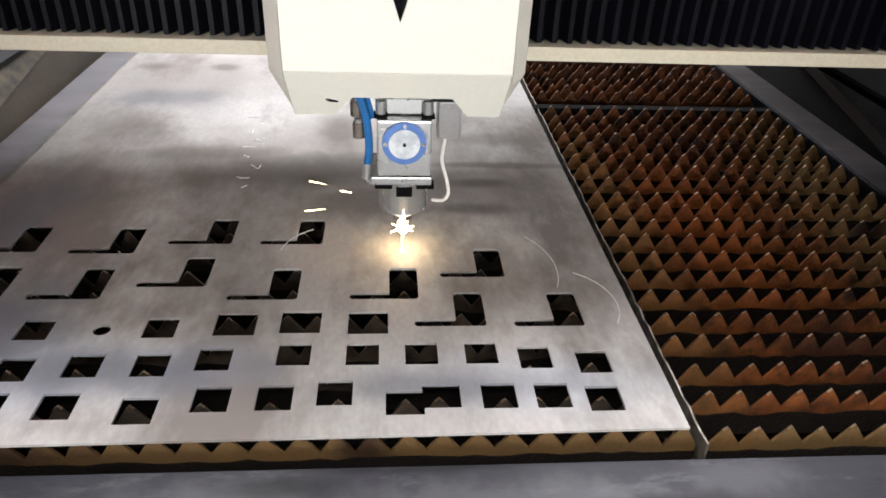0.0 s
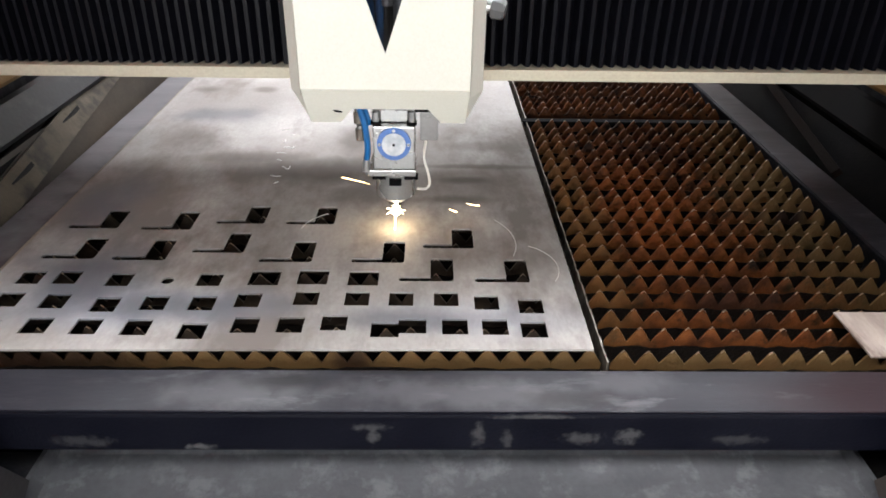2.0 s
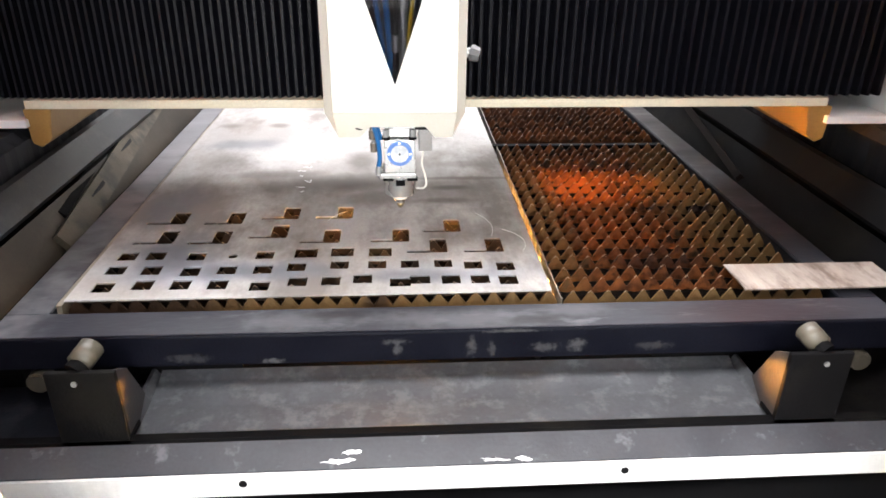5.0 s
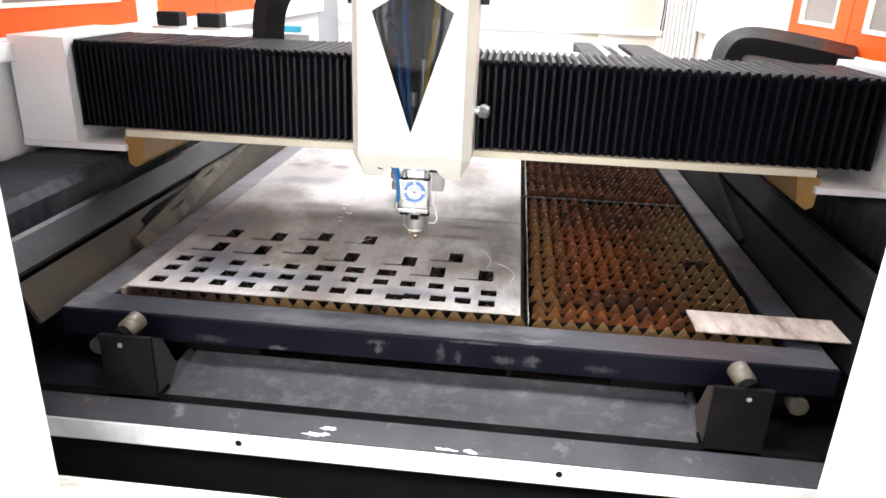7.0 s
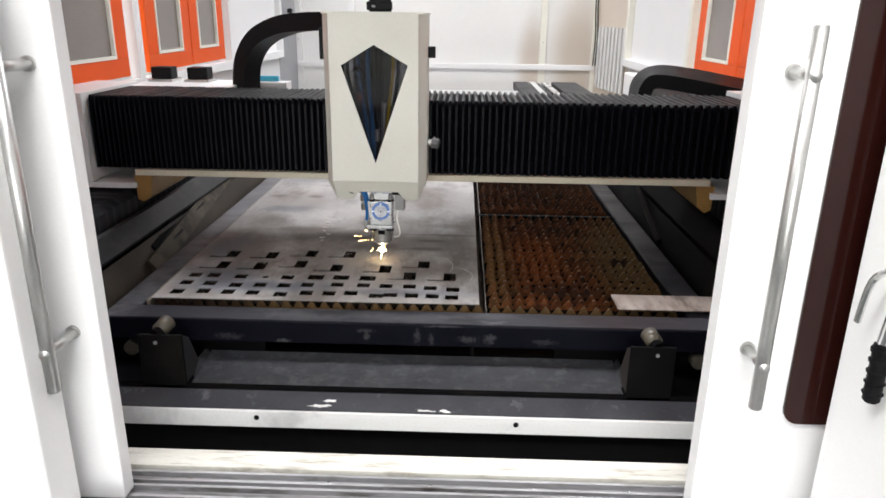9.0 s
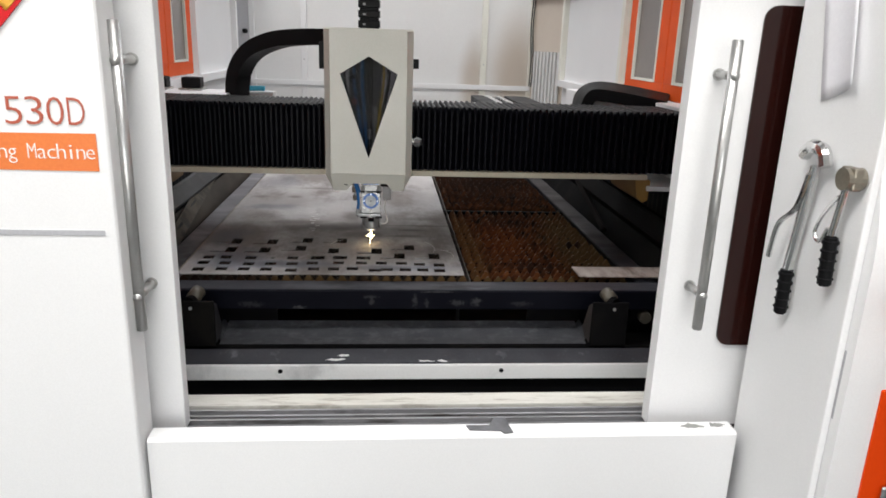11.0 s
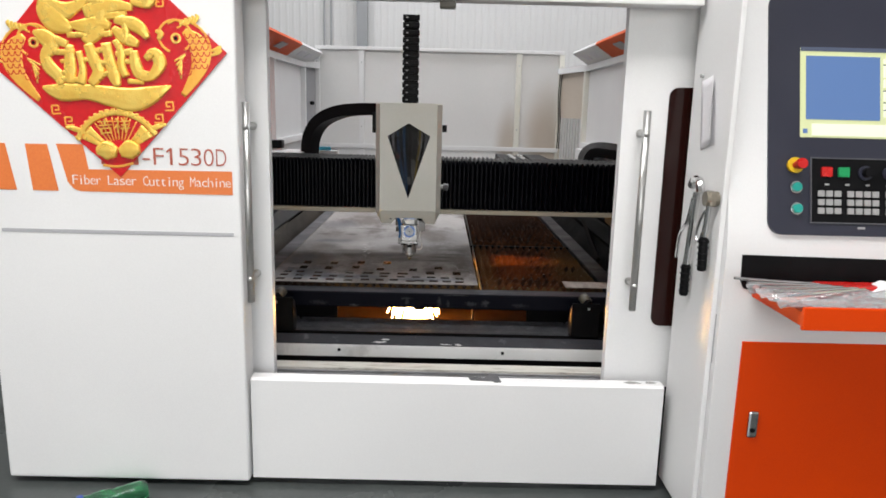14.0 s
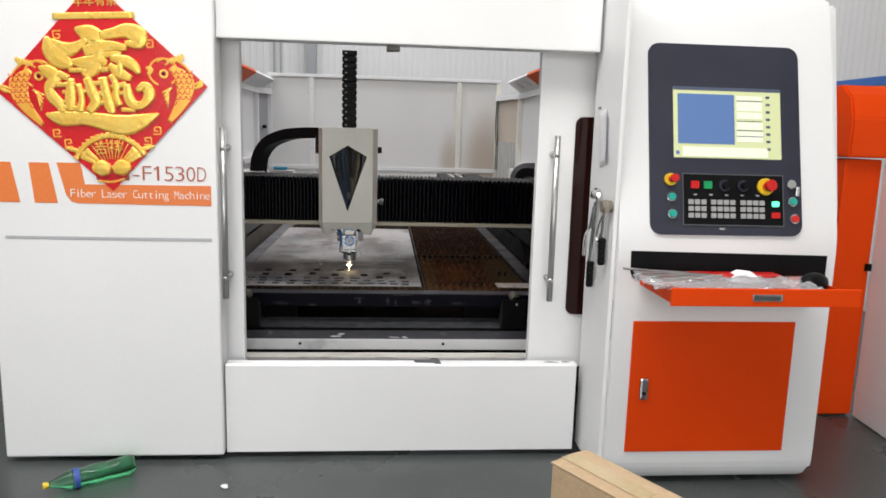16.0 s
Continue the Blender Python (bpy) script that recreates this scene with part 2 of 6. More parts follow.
# fresh rust where the last sheets were cut, khaki ash towards the edges, painted shade past the cross tube
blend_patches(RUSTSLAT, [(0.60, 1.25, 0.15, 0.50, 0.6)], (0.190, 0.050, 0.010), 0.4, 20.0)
# dark bluish patches, mostly towards the sheet's left and front
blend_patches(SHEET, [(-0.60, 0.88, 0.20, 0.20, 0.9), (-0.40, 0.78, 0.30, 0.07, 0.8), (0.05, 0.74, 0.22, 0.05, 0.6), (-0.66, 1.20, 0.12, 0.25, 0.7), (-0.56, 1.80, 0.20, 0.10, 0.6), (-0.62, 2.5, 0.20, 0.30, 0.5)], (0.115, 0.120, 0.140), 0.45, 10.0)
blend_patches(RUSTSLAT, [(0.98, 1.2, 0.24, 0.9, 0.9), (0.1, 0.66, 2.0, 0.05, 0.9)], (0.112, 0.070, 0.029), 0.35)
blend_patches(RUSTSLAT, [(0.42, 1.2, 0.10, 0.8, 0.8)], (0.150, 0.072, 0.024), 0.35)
# sooty spots, and the gantry's shade on the rear slats put into colour
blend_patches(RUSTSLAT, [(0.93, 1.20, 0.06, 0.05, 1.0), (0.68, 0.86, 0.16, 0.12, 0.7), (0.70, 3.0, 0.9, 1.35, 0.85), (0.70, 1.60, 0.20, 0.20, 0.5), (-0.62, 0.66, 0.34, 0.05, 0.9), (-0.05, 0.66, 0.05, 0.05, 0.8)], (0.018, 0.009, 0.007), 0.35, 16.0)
BARESTEEL = surface("brushed_steel", (0.56, 0.56, 0.55), (0.45, 0.45, 0.44), 0.34, 0.9, scale=14, fine=300, bump=0.06, rough_var=0.08)
CHROME = surface("polished_chrome", (0.72, 0.72, 0.72), (0.66, 0.66, 0.66), 0.14, 1.0, scale=20, fine=200, bump=0.02, rough_var=0.05)
ALU = surface("anodised_aluminium", (0.66, 0.66, 0.66), (0.56, 0.56, 0.56), 0.33, 0.85, scale=9, fine=240, bump=0.05)
FLOORMAT = surface("sealed_concrete", (0.068, 0.076, 0.074), (0.046, 0.053, 0.052), 0.3, scale=1.2, fine=60, bump=0.12, dirt=(0.045, 0.05, 0.05), dirt_amount=0.4, dirt_scale=1.5, rough_var=0.15)
WALLMAT = surface("white_cladding_paint", (0.62, 0.62, 0.61), (0.56, 0.56, 0.555), 0.5, scale=0.8, fine=90, bump=0.05)
SATIN = surface("satin_steel", (0.50, 0.50, 0.495), (0.38, 0.38, 0.375), 0.27, 0.7, scale=20, fine=260, bump=0.03)
BROWNSTEEL = surface("grimy_brown_steel", (0.16, 0.12, 0.09), (0.30, 0.27, 0.24), 0.35, 0.6, scale=50)
BLUE = surface("blue_paint", (0.03, 0.13, 0.42), (0.02, 0.10, 0.34), 0.4)
BLUEHOSE = surface("blue_pneumatic_hose", (0.02, 0.16, 0.42), (0.015, 0.12, 0.34), 0.3, bump=0.02)
BLUERING = surface("blue_anodised_ring", (0.10, 0.20, 0.48), (0.08, 0.16, 0.40), 0.35, 0.4, bump=0.02)
YELLOW = surface("yellow_plastic", (0.75, 0.50, 0.02), (0.66, 0.42, 0.015), 0.35, bump=0.02)
RED = surface("red_plastic", (0.55, 0.015, 0.012), (0.45, 0.01, 0.01), 0.3, bump=0.02)
TEAL = surface("teal_push_button", (0.02, 0.36, 0.30), (0.015, 0.30, 0.25), 0.3, bump=0.0)
GREEN = surface("green_push_button", (0.01, 0.30, 0.10), (0.01, 0.25, 0.08), 0.3, bump=0.0)
KEYGREY = surface("grey_rubber_keys", (0.36, 0.36, 0.36), (0.30, 0.30, 0.30), 0.5, bump=0.02)
PAPER = surface("white_paper", (0.80, 0.79, 0.82), (0.76, 0.75, 0.79), 0.7, bump=0.08)
CARD = surface("brown_cardboard", (0.46, 0.33, 0.20), (0.40, 0.28, 0.17), 0.65, scale=4, fine=90, bump=0.15)
NYLON = surface("grimy_nylon", (0.12, 0.105, 0.08), (0.05, 0.042, 0.030), 0.4, scale=18, fine=160, bump=0.1)
POSTERRED = surface("red_foil_card", (0.62, 0.008, 0.012), (0.50, 0.005, 0.010), 0.25, scale=5, fine=60, bump=0.12, coat=0.5)
GOLD = surface("gold_foil", (1.0, 0.70, 0.17), (0.82, 0.48, 0.06), 0.28, 0.45, scale=14, fine=60, bump=0.3)
GOLDLINE = surface("gold_print", (0.90, 0.50, 0.08), (0.80, 0.36, 0.05), 0.35, 0.3, scale=25, fine=80, bump=0.1)
STRIPE = surface("orange_vinyl_strip", (0.74, 0.20, 0.05), (0.70, 0.18, 0.045), 0.4, bump=0.0)
LETTERRED = surface("brown_red_vinyl_letters", (0.42, 0.10, 0.06), (0.38, 0.085, 0.05), 0.4, bump=0.0)
VINYLWHITE = surface("white_vinyl_letters", (0.80, 0.78, 0.76), (0.78, 0.76, 0.74), 0.45, bump=0.0)
GROOVE = surface("grey_seam", (0.42, 0.42, 0.44), (0.38, 0.38, 0.40), 0.5, bump=0.0)
SMOKEGLASS = surface("dark_red_safety_acrylic", (0.020, 0.0038, 0.0026), (0.013, 0.0025, 0.0018), 0.07, fine=4.0, scale=1.0, bump=0.0, spec=0.3)
WINDOWGLASS = surface("amber_grey_safety_pane", (0.22, 0.19, 0.17), (0.15, 0.13, 0.12), 0.08, scale=1.5, bump=0.0)
SCREENBLUE = glow("lcd_blue_field", (0.11, 0.21, 0.46), 0.42)
SCREENYELLOW = glow("lcd_pale_yellow_field", (0.62, 0.66, 0.36), 0.62)
SCREENPALE = glow("lcd_pale_box", (0.78, 0.82, 0.64), 0.68)
SCREENDARK = glow("lcd_dark_line", (0.08, 0.10, 0.16), 0.4)
LITGREEN = glow("lit_green_button", (0.12, 0.95, 0.48), 1.7)
SMOKED = clear("smoked_acrylic", (0.23, 0.23, 0.25), 0.03)
SMOKED.node_tree.nodes["Principled BSDF"].inputs["IOR"].default_value = 1.12
FLAME = glow("white_hot_flame", (1.0, 0.76, 0.42), 15.0)
POOL = glow("molten_spark_glow", (1.0, 0.42, 0.08), 120.0)
POOLCORE = glow("white_hot_splash", (1.0, 0.43, 0.085), 430.0)
SPARK = glow("glowing_spark", (1.0, 0.62, 0.26), 9.0)
BOTTLE = clear("green_pet_plastic", (0.16, 0.78, 0.36), 0.06)
BAG = clear("clear_plastic_bag", (0.86, 0.88, 0.90), 0.12, 0.75)

# ---- building helpers ----
def part(name, bm, material, parent=None, label="", smooth=False):
    me = bpy.data.meshes.new(name)
    bmesh.ops.recalc_face_normals(bm, faces=bm.faces)
    for f in bm.faces:
        f.smooth = smooth
    bm.to_mesh(me)
    bm.free()
    me.materials.append(material)
    ob = new(name, me)
    if parent:
        ob.parent = parent
    return tagged(ob, label)


def thing(name, label, category, group="", kind="", at=(0, 0, 0)):
    ob = new(name)
    ob.empty_display_size = 0.05
    ob.location = at
    return tagged(ob, label, category, group, kind)


def box(x0, x1, y0, y1, z0, z1, bevel=0.0, bm=None, seg=2):
    bm = bm or bmesh.new()
    x0, x1 = min(x0, x1), max(x0, x1)
    r = bmesh.ops.create_cube(bm, size=1.0)["verts"]
    for v in r:
        v.co = Vector(((x0 + x1) / 2 + v.co.x * (x1 - x0), (y0 + y1) / 2 + v.co.y * (y1 - y0), (z0 + z1) / 2 + v.co.z * (z1 - z0)))
    if bevel:
        es = list({e for v in r for e in v.link_edges})
        bmesh.ops.bevel(bm, geom=es, offset=bevel, segments=seg, affect="EDGES", profile=0.6)
    return bm


def rod(p0, p1, r0, r1=None, seg=20, bm=None, bevel=0.0):
    bm = bm or bmesh.new()
    p0, p1 = Vector(p0), Vector(p1)
    d = p1 - p0
    m = Matrix.Translation((p0 + p1) / 2) @ d.to_track_quat("Z", "Y").to_matrix().to_4x4()
    r = bmesh.ops.create_cone(bm, cap_ends=True, segments=seg, radius1=r0, radius2=r0 if r1 is None else r1, depth=d.length, matrix=m)
    if bevel:
        caps = {e for v in r["verts"] for e in v.link_edges if len(e.link_faces) == 2 and min(len(f.verts) for f in e.link_faces) == 4 and max(len(f.verts) for f in e.link_faces) > 4}
        bmesh.ops.bevel(bm, geom=list(caps), offset=bevel, segments=2, affect="EDGES")
    return bm


def prism(profile, axis, a, b, bm=None, bevel=0.0):
    """A closed 2D profile pushed along an axis from a to b. axis x: (y, z); y: (x, z); z: (x, y)."""
    bm = bm or bmesh.new()
    def put(u, v, w):
        return {"x": (w, u, v), "y": (u, w, v), "z": (u, v, w)}[axis]
    lo = [bm.verts.new(put(u, v, a)) for u, v in profile]
    hi = [bm.verts.new(put(u, v, b)) for u, v in profile]
    k = len(profile)
    bm.faces.new(lo)
    bm.faces.new(hi[::-1])
    for i in range(k):
        bm.faces.new((lo[i], lo[(i + 1) % k], hi[(i + 1) % k], hi[i]))
    if bevel:
        bmesh.ops.bevel(bm, geom=list(bm.edges), offset=bevel, segments=2, affect="EDGES")
    return bm


def tube(points, r, seg=8, bm=None, flat=None):
    """A round (or flat, with half sizes flat) bar swept along smoothed points."""
    bm = bm or bmesh.new()
    pts = [Vector(p) for p in points]
    fine = []
    for i in range(len(pts) - 1):
        p0, p1, p2, p3 = pts[max(i - 1, 0)], pts[i], pts[i + 1], pts[min(i + 2, len(pts) - 1)]
        n = 6 if len(pts) > 2 else 1
        for j in range(n):
            t = j / n
            fine.append(0.5 * ((2 * p1) + (p2 - p0) * t + (2 * p0 - 5 * p1 + 4 * p2 - p3) * t * t + (3 * p1 - p0 - 3 * p2 + p3) * t ** 3))
    fine.append(pts[-1])
    rings = []
    side = None
    for i, p in enumerate(fine):
        d = (fine[min(i + 1, len(fine) - 1)] - fine[max(i - 1, 0)]).normalized()
        if side is None:
            side = d.orthogonal().normalized() if not flat else Vector((0, 1, 0))
        side = (side - d * side.dot(d)).normalized()
        up = d.cross(side)
        if flat:
            ring = [p + side * flat[0] * a + up * flat[1] * b for a, b in ((-1, -1), (1, -1), (1, 1), (-1, 1))]
        else:
            ring = [p + side * r * math.cos(2 * math.pi * k / seg) + up * r * math.sin(2 * math.pi * k / seg) for k in range(seg)]
        rings.append([bm.verts.new(v) for v in ring])
    k = len(rings[0])
    for a, b in zip(rings, rings[1:]):
        for i in range(k):
            bm.faces.new((a[i], a[(i + 1) % k], b[(i + 1) % k], b[i]))
    bm.faces.new(rings[0][::-1])
    bm.faces.new(rings[-1])
    return bm


def plate(outline, holes, depth, m, bevel=0.0):
    """A flat plate with holes cut through: outlines in its own x and y, thick in z, laid at the pose m. Gives a bmesh."""
    cu = bpy.data.curves.new("plate", "CURVE")
    cu.dimensions, cu.fill_mode, cu.extrude, cu.bevel_depth = "2D", "BOTH", depth / 2, bevel
    for loop in (outline, *holes):
        sp = cu.splines.new("POLY")
        sp.points.add(len(loop) - 1)
        for p, (x, y) in zip(sp.points, loop):
            p.co = (x, y, 0, 1)
        sp.use_cyclic_u = True
    ob = bpy.data.objects.new("plate", cu)
    scene.collection.objects.link(ob)
    me = bpy.data.meshes.new_from_object(ob.evaluated_get(bpy.context.evaluated_depsgraph_get()))
    bpy.data.objects.remove(ob)
    bpy.data.curves.remove(cu)
    bm = bmesh.new()
    bm.from_mesh(me)
    bpy.data.meshes.remove(me)
    bmesh.ops.remove_doubles(bm, verts=bm.verts, dist=1e-6)
    bm.transform(m)
    return bm


def letters(body, size, m, depth=0.001, wide=1.0, thin=0.0):
    cu = bpy.data.curves.new("letters", "FONT")
    cu.body, cu.size, cu.extrude, cu.resolution_u, cu.align_x, cu.offset = body, size, depth, 3, "LEFT", -thin
    ob = bpy.data.objects.new("letters", cu)
    scene.collection.objects.link(ob)
    me = bpy.data.meshes.new_from_object(ob.evaluated_get(bpy.context.evaluated_depsgraph_get()))
    bpy.data.objects.remove(ob)
    bm = bmesh.new()
    bm.from_mesh(me)
    bm.transform(m @ Matrix.Diagonal((wide, 1, 1, 1)))
    return bm


def rounded(x0, x1, y0, y1, r, n=5):
    out = []
    for cx, cy, a in ((x1 - r, y1 - r, 0), (x0 + r, y1 - r, 90), (x0 + r, y0 + r, 180), (x1 - r, y0 + r, 270)):
        for i in range(n + 1):
            t = radians(a + 90 * i / n)
            out.append((cx + r * math.cos(t), cy + r * math.sin(t)))
    return out



# ---- the hall ----
def hall():
    tagged(part("floor", box(HX0 - 0.3, HX1 + 0.3, HY0 - 0.3, HY1 + 0.3, FLOOR - 0.2, FLOOR), FLOORMAT), "dark grey-green sealed concrete workshop floor", "floor", kind="structure")

    def cladding(name, x0, y0, x1, y1, z0, z1):
        d = Vector((x1 - x0, y1 - y0, 0))
        n, u = int(d.length / 0.1), d.normalized()
        w = Vector((-u.y, u.x, 0))
        prof = []
        for i in range(n):
            for s, o in ((0.0, 0.0), (0.055, 0.0), (0.065, 0.005), (0.09, 0.005)):
                prof.append(Vector((x0, y0, 0)) + u * (i * 0.1 + s) + w * o)
        prof.append(Vector((x1, y1, 0)))
        back = [Vector((x1, y1, 0)) - w * 0.15, Vector((x0, y0, 0)) - w * 0.15]
        bm = prism([(p.x, p.y) for p in prof + back], "z", z0, z1)
        return tagged(part(name, bm, WALLMAT), "white ribbed steel hall cladding", "wall", kind="structure")

    top = HZ
    cladding("wall_north", HX1, HY1, HX0, HY1, FLOOR, top)
    cladding("wall_west", HX0, HY1, HX0, HY0, FLOOR, top)
    cladding("wall_east", HX1, HY0, HX1, HY1, FLOOR, top)
    cladding("wall_south", HX0, HY0, GATE[0], HY0, FLOOR, top)
    cladding("wall_south", GATE[1], HY0, HX1, HY0, FLOOR, top)
    cladding("wall_south", GATE[0], HY0, GATE[1], HY0, GATE[3], top)
    holes = [[(x - w / 2, y - d / 2), (x + w / 2, y - d / 2), (x + w / 2, y + d / 2), (x - w / 2, y + d / 2)] for x, y, w, d, _, _ in SKYLIGHTS]
    roof = plate([(HX0 - 0.2, HY0 - 0.2), (HX1 + 0.2, HY0 - 0.2), (HX1 + 0.2, HY1 + 0.2), (HX0 - 0.2, HY1 + 0.2)], holes, 0.12, pose(0, 0, top + 0.06))
    tagged(part("ceiling", roof, WALLMAT), "white hall roof with long roof lights", "ceiling", kind="structure")
    tagged(part("trim", box(HX1 - 0.03, HX1 - 0.014, HY0 + 1, HY1 - 0.2, 2.03, 2.11, 0.003), BLUE), "blue painted rail along the hall wall", "wall trim", kind="structure")
    tagged(part("trim", box(-1.12, -0.97, HY1 - 0.2, HY1 - 0.012, FLOOR, top, 0.004), surface("grey_column_paint", (0.30, 0.31, 0.32))), "grey steel hall column", "column", kind="structure")
    for x in (-1.62, -1.52):
        tagged(part("trim", rod((x, HY1 - 0.04, FLOOR), (x, HY1 - 0.04, top), 0.014, seg=10), surface("grey_conduit", (0.36, 0.37, 0.38))), "thin grey conduit on the hall wall", "conduit", kind="structure")


hall()

# ---- the enclosure of the machine ----
PANEL_Y = -0.23
SIDE_L, SIDE_R, BACK = -1.41, 1.66, 5.42
CORNER = {1: (5.10, 0.12), -1: (4.60, 0.15)}  # where each side wall turns inward, and by how much


BROWNCORNER = surface("brown_corner_paint", (0.58, 0.51, 0.43), (0.47, 0.40, 0.33), 0.5, scale=1.2, bump=0.03)
SHADOWEDWHITE = surface("white_panel_painted_shadow", (0.78, 0.78, 0.77), (0.72, 0.72, 0.71), 0.42, scale=1.2, bump=0.03)
# two brown shadows beside the right-hand posts, painted into the panel's colour
blend_patches(SHADOWEDWHITE, [(1.36, 1.10, 0.36, 0.86, 0.8), (0.93, 1.05, 0.20, 0.62, 0.7)], (0.44, 0.36, 0.28), 0.12, 2.0, True)
GREYCORNER = surface("grey_corner_paint", (0.34, 0.34, 0.35), (0.26, 0.26, 0.27), 0.5, scale=2, bump=0.03)


def enclosure():
    e = thing("machine_enclosure", "white powder-coated sheet-metal laser cutter enclosure with orange trim", "machine enclosure")
    part("front_panel", box(-1.60, -0.612, PANEL_Y, -0.115, -0.06, 2.30, 0.012, seg=3), WHITE, e, "plain white front panel")
    part("seam", box(-1.53, -0.642, PANEL_Y - 0.002, PANEL_Y + 0.004, 0.968, 0.982, 0.001), GROOVE, e, "thin grey pressed seam")
    part("kick_panel", prism([(-0.2, -0.057), (-0.2, 0.373), (-0.192, 0.381), (-0.138, 0.381), (-0.138, 0.29), (-0.15, 0.29), (-0.15, -0.057)], "x", -0.604, 1.078, bevel=0.0), WHITE, e, "low white kick panel with worn top edge")
    worn = surface("worn_to_grey_paint", (0.30, 0.30, 0.29), (0.20, 0.20, 0.19), 0.5, scale=30)
    for k, (x, y, w) in enumerate(((0.955, -0.162, 0.085), (1.03, -0.158, 0.06))):
        ring = [(x + w * 0.5 * math.cos(a) * (0.75 + 0.8 * noise.noise((a, k * 2.7, 1))), y + 0.016 * math.sin(a) * (0.7 + 0.9 * noise.noise((a * 2, k, 3)))) for a in [i * 0.2856 for i in range(22)]]
        part("worn_patch", plate(ring, [], 0.0008, pose(0, 0, 0.3816)), worn, e, "paint worn to grey")
    part("header", box(-0.611, 1.10, -0.2, -0.1, 1.862, 2.30, 0.006), WHITE, e)
    # unseen roof strip, added to keep the front skylight off the bed
    part("roof_panel", box(-1.60, 1.70, -0.10, 0.72, 2.302, 2.33), WHITE, e)
    part("door_guide", box(0.13, 0.19, -0.175, -0.13, 1.835, 1.868, 0.006), NYLON, e, "small yellowed door guide block")
    # side walls with posts and rails
    for x, s in ((SIDE_L, 1), (SIDE_R, -1)):
        end, inset = CORNER[s]
        def span(u, v):
            return min(x + s * u, x + s * v), max(x + s * u, x + s * v)
        part("side_wall", box(*span(0, -0.04), -0.1, end, FLOOR, 1.10), WHITE, e)
        part("top_rail", box(*span(0, 0.05), -0.1, end, 1.88, 1.94, 0.004), WHITE, e)
        part("mid_rail", box(*span(0, 0.05), -0.1, end, 1.10, 1.16, 0.004), WHITE, e)
        for y in ((0.05, 2.12, 3.60, end - 0.062) if s > 0 else (0.0, 2.85, end - 0.062)):
            part("post", box(*span(0, 0.05), y, y + 0.06, 1.16, 1.88, 0.004), WHITE if s > 0 else CREAM, e)
        part("side_panel", box(*span(0, -0.03), 3.56 if s > 0 else 2.80, end, 1.10, 1.90), WHITE, e)
        # diagonal corner towards the back wall
        cx = x + s * inset
        corner = [(x, end), (cx, BACK), (cx - s * 0.02, BACK + 0.03), (x - s * 0.03, end + 0.01)]
        part("corner_panel", prism(corner, "z", FLOOR, 1.90), GREYCORNER if s > 0 else BROWNCORNER, e, "grey corner panel" if s > 0 else "brown corner panel")
        part("corner_rail", tube([(x + s * 0.012, end, 1.92), (cx + s * 0.012, BACK - 0.03, 1.92)], 0.03, flat=(0.028, 0.032)), WHITE, e)
    part("corner_knob", rod((SIDE_L + 0.075, 5.25, 1.50), (SIDE_L + 0.10, 5.235, 1.50), 0.022, seg=14), BLACK, e)
    l, r = SIDE_L + CORNER[1][1], SIDE_R - CORNER[-1][1]
    part("back_panel", box(l, r, BACK, BACK + 0.03, FLOOR, 2.12), SHADOWEDWHITE, e, "white back panel with brown shadow painted at one end")
    part("back_rail", box(l - 0.02, r + 0.02, BACK - 0.045, BACK - 0.001, 2.105, 2.145, 0.004), WHITE, e, "white top rail")
    for x, m_ in ((l, WHITE), (-0.78, WHITE), (1.02, CREAM), (r, CREAM)):
        part("back_post", box(x - 0.03, x + 0.03, BACK - 0.044, BACK - 0.001, FLOOR, 2.103, 0.004), m_, e)
        for z in (1.25, 1.97):
            part("rivet", rod((x, BACK - 0.044, z), (x, BACK - 0.048, z), 0.008, seg=10), BARESTEEL, e)
    part("lower_back_rail", box(l, r, BACK - 0.06, BACK - 0.046, 1.0, 1.05, 0.004), WHITE, e)
    louvre = surface("grey_louvre", (0.66, 0.66, 0.65))
    for k in range(8):
        f = k / 7
        x, y = 1.637 - 0.105 * f, 4.66 + 0.575 * f
        part("louvre", prism([(x, y), (x - 0.008, y + 0.046), (x - 0.022, y + 0.040), (x - 0.014, y - 0.006)], "z", 0.86, 1.40), louvre, e, "white vent louvre")
    for dx in (0.0, 0.02):
        part("cable", tube([(1.49 + dx, 5.34, 1.90), (1.478 + dx, 5.33, 1.62), (1.492 + dx, 5.30, 1.3), (1.482 + dx, 5.28, 1.05)], 0.006), BLACK, e, "hanging black cable")
    return e


enclosure()


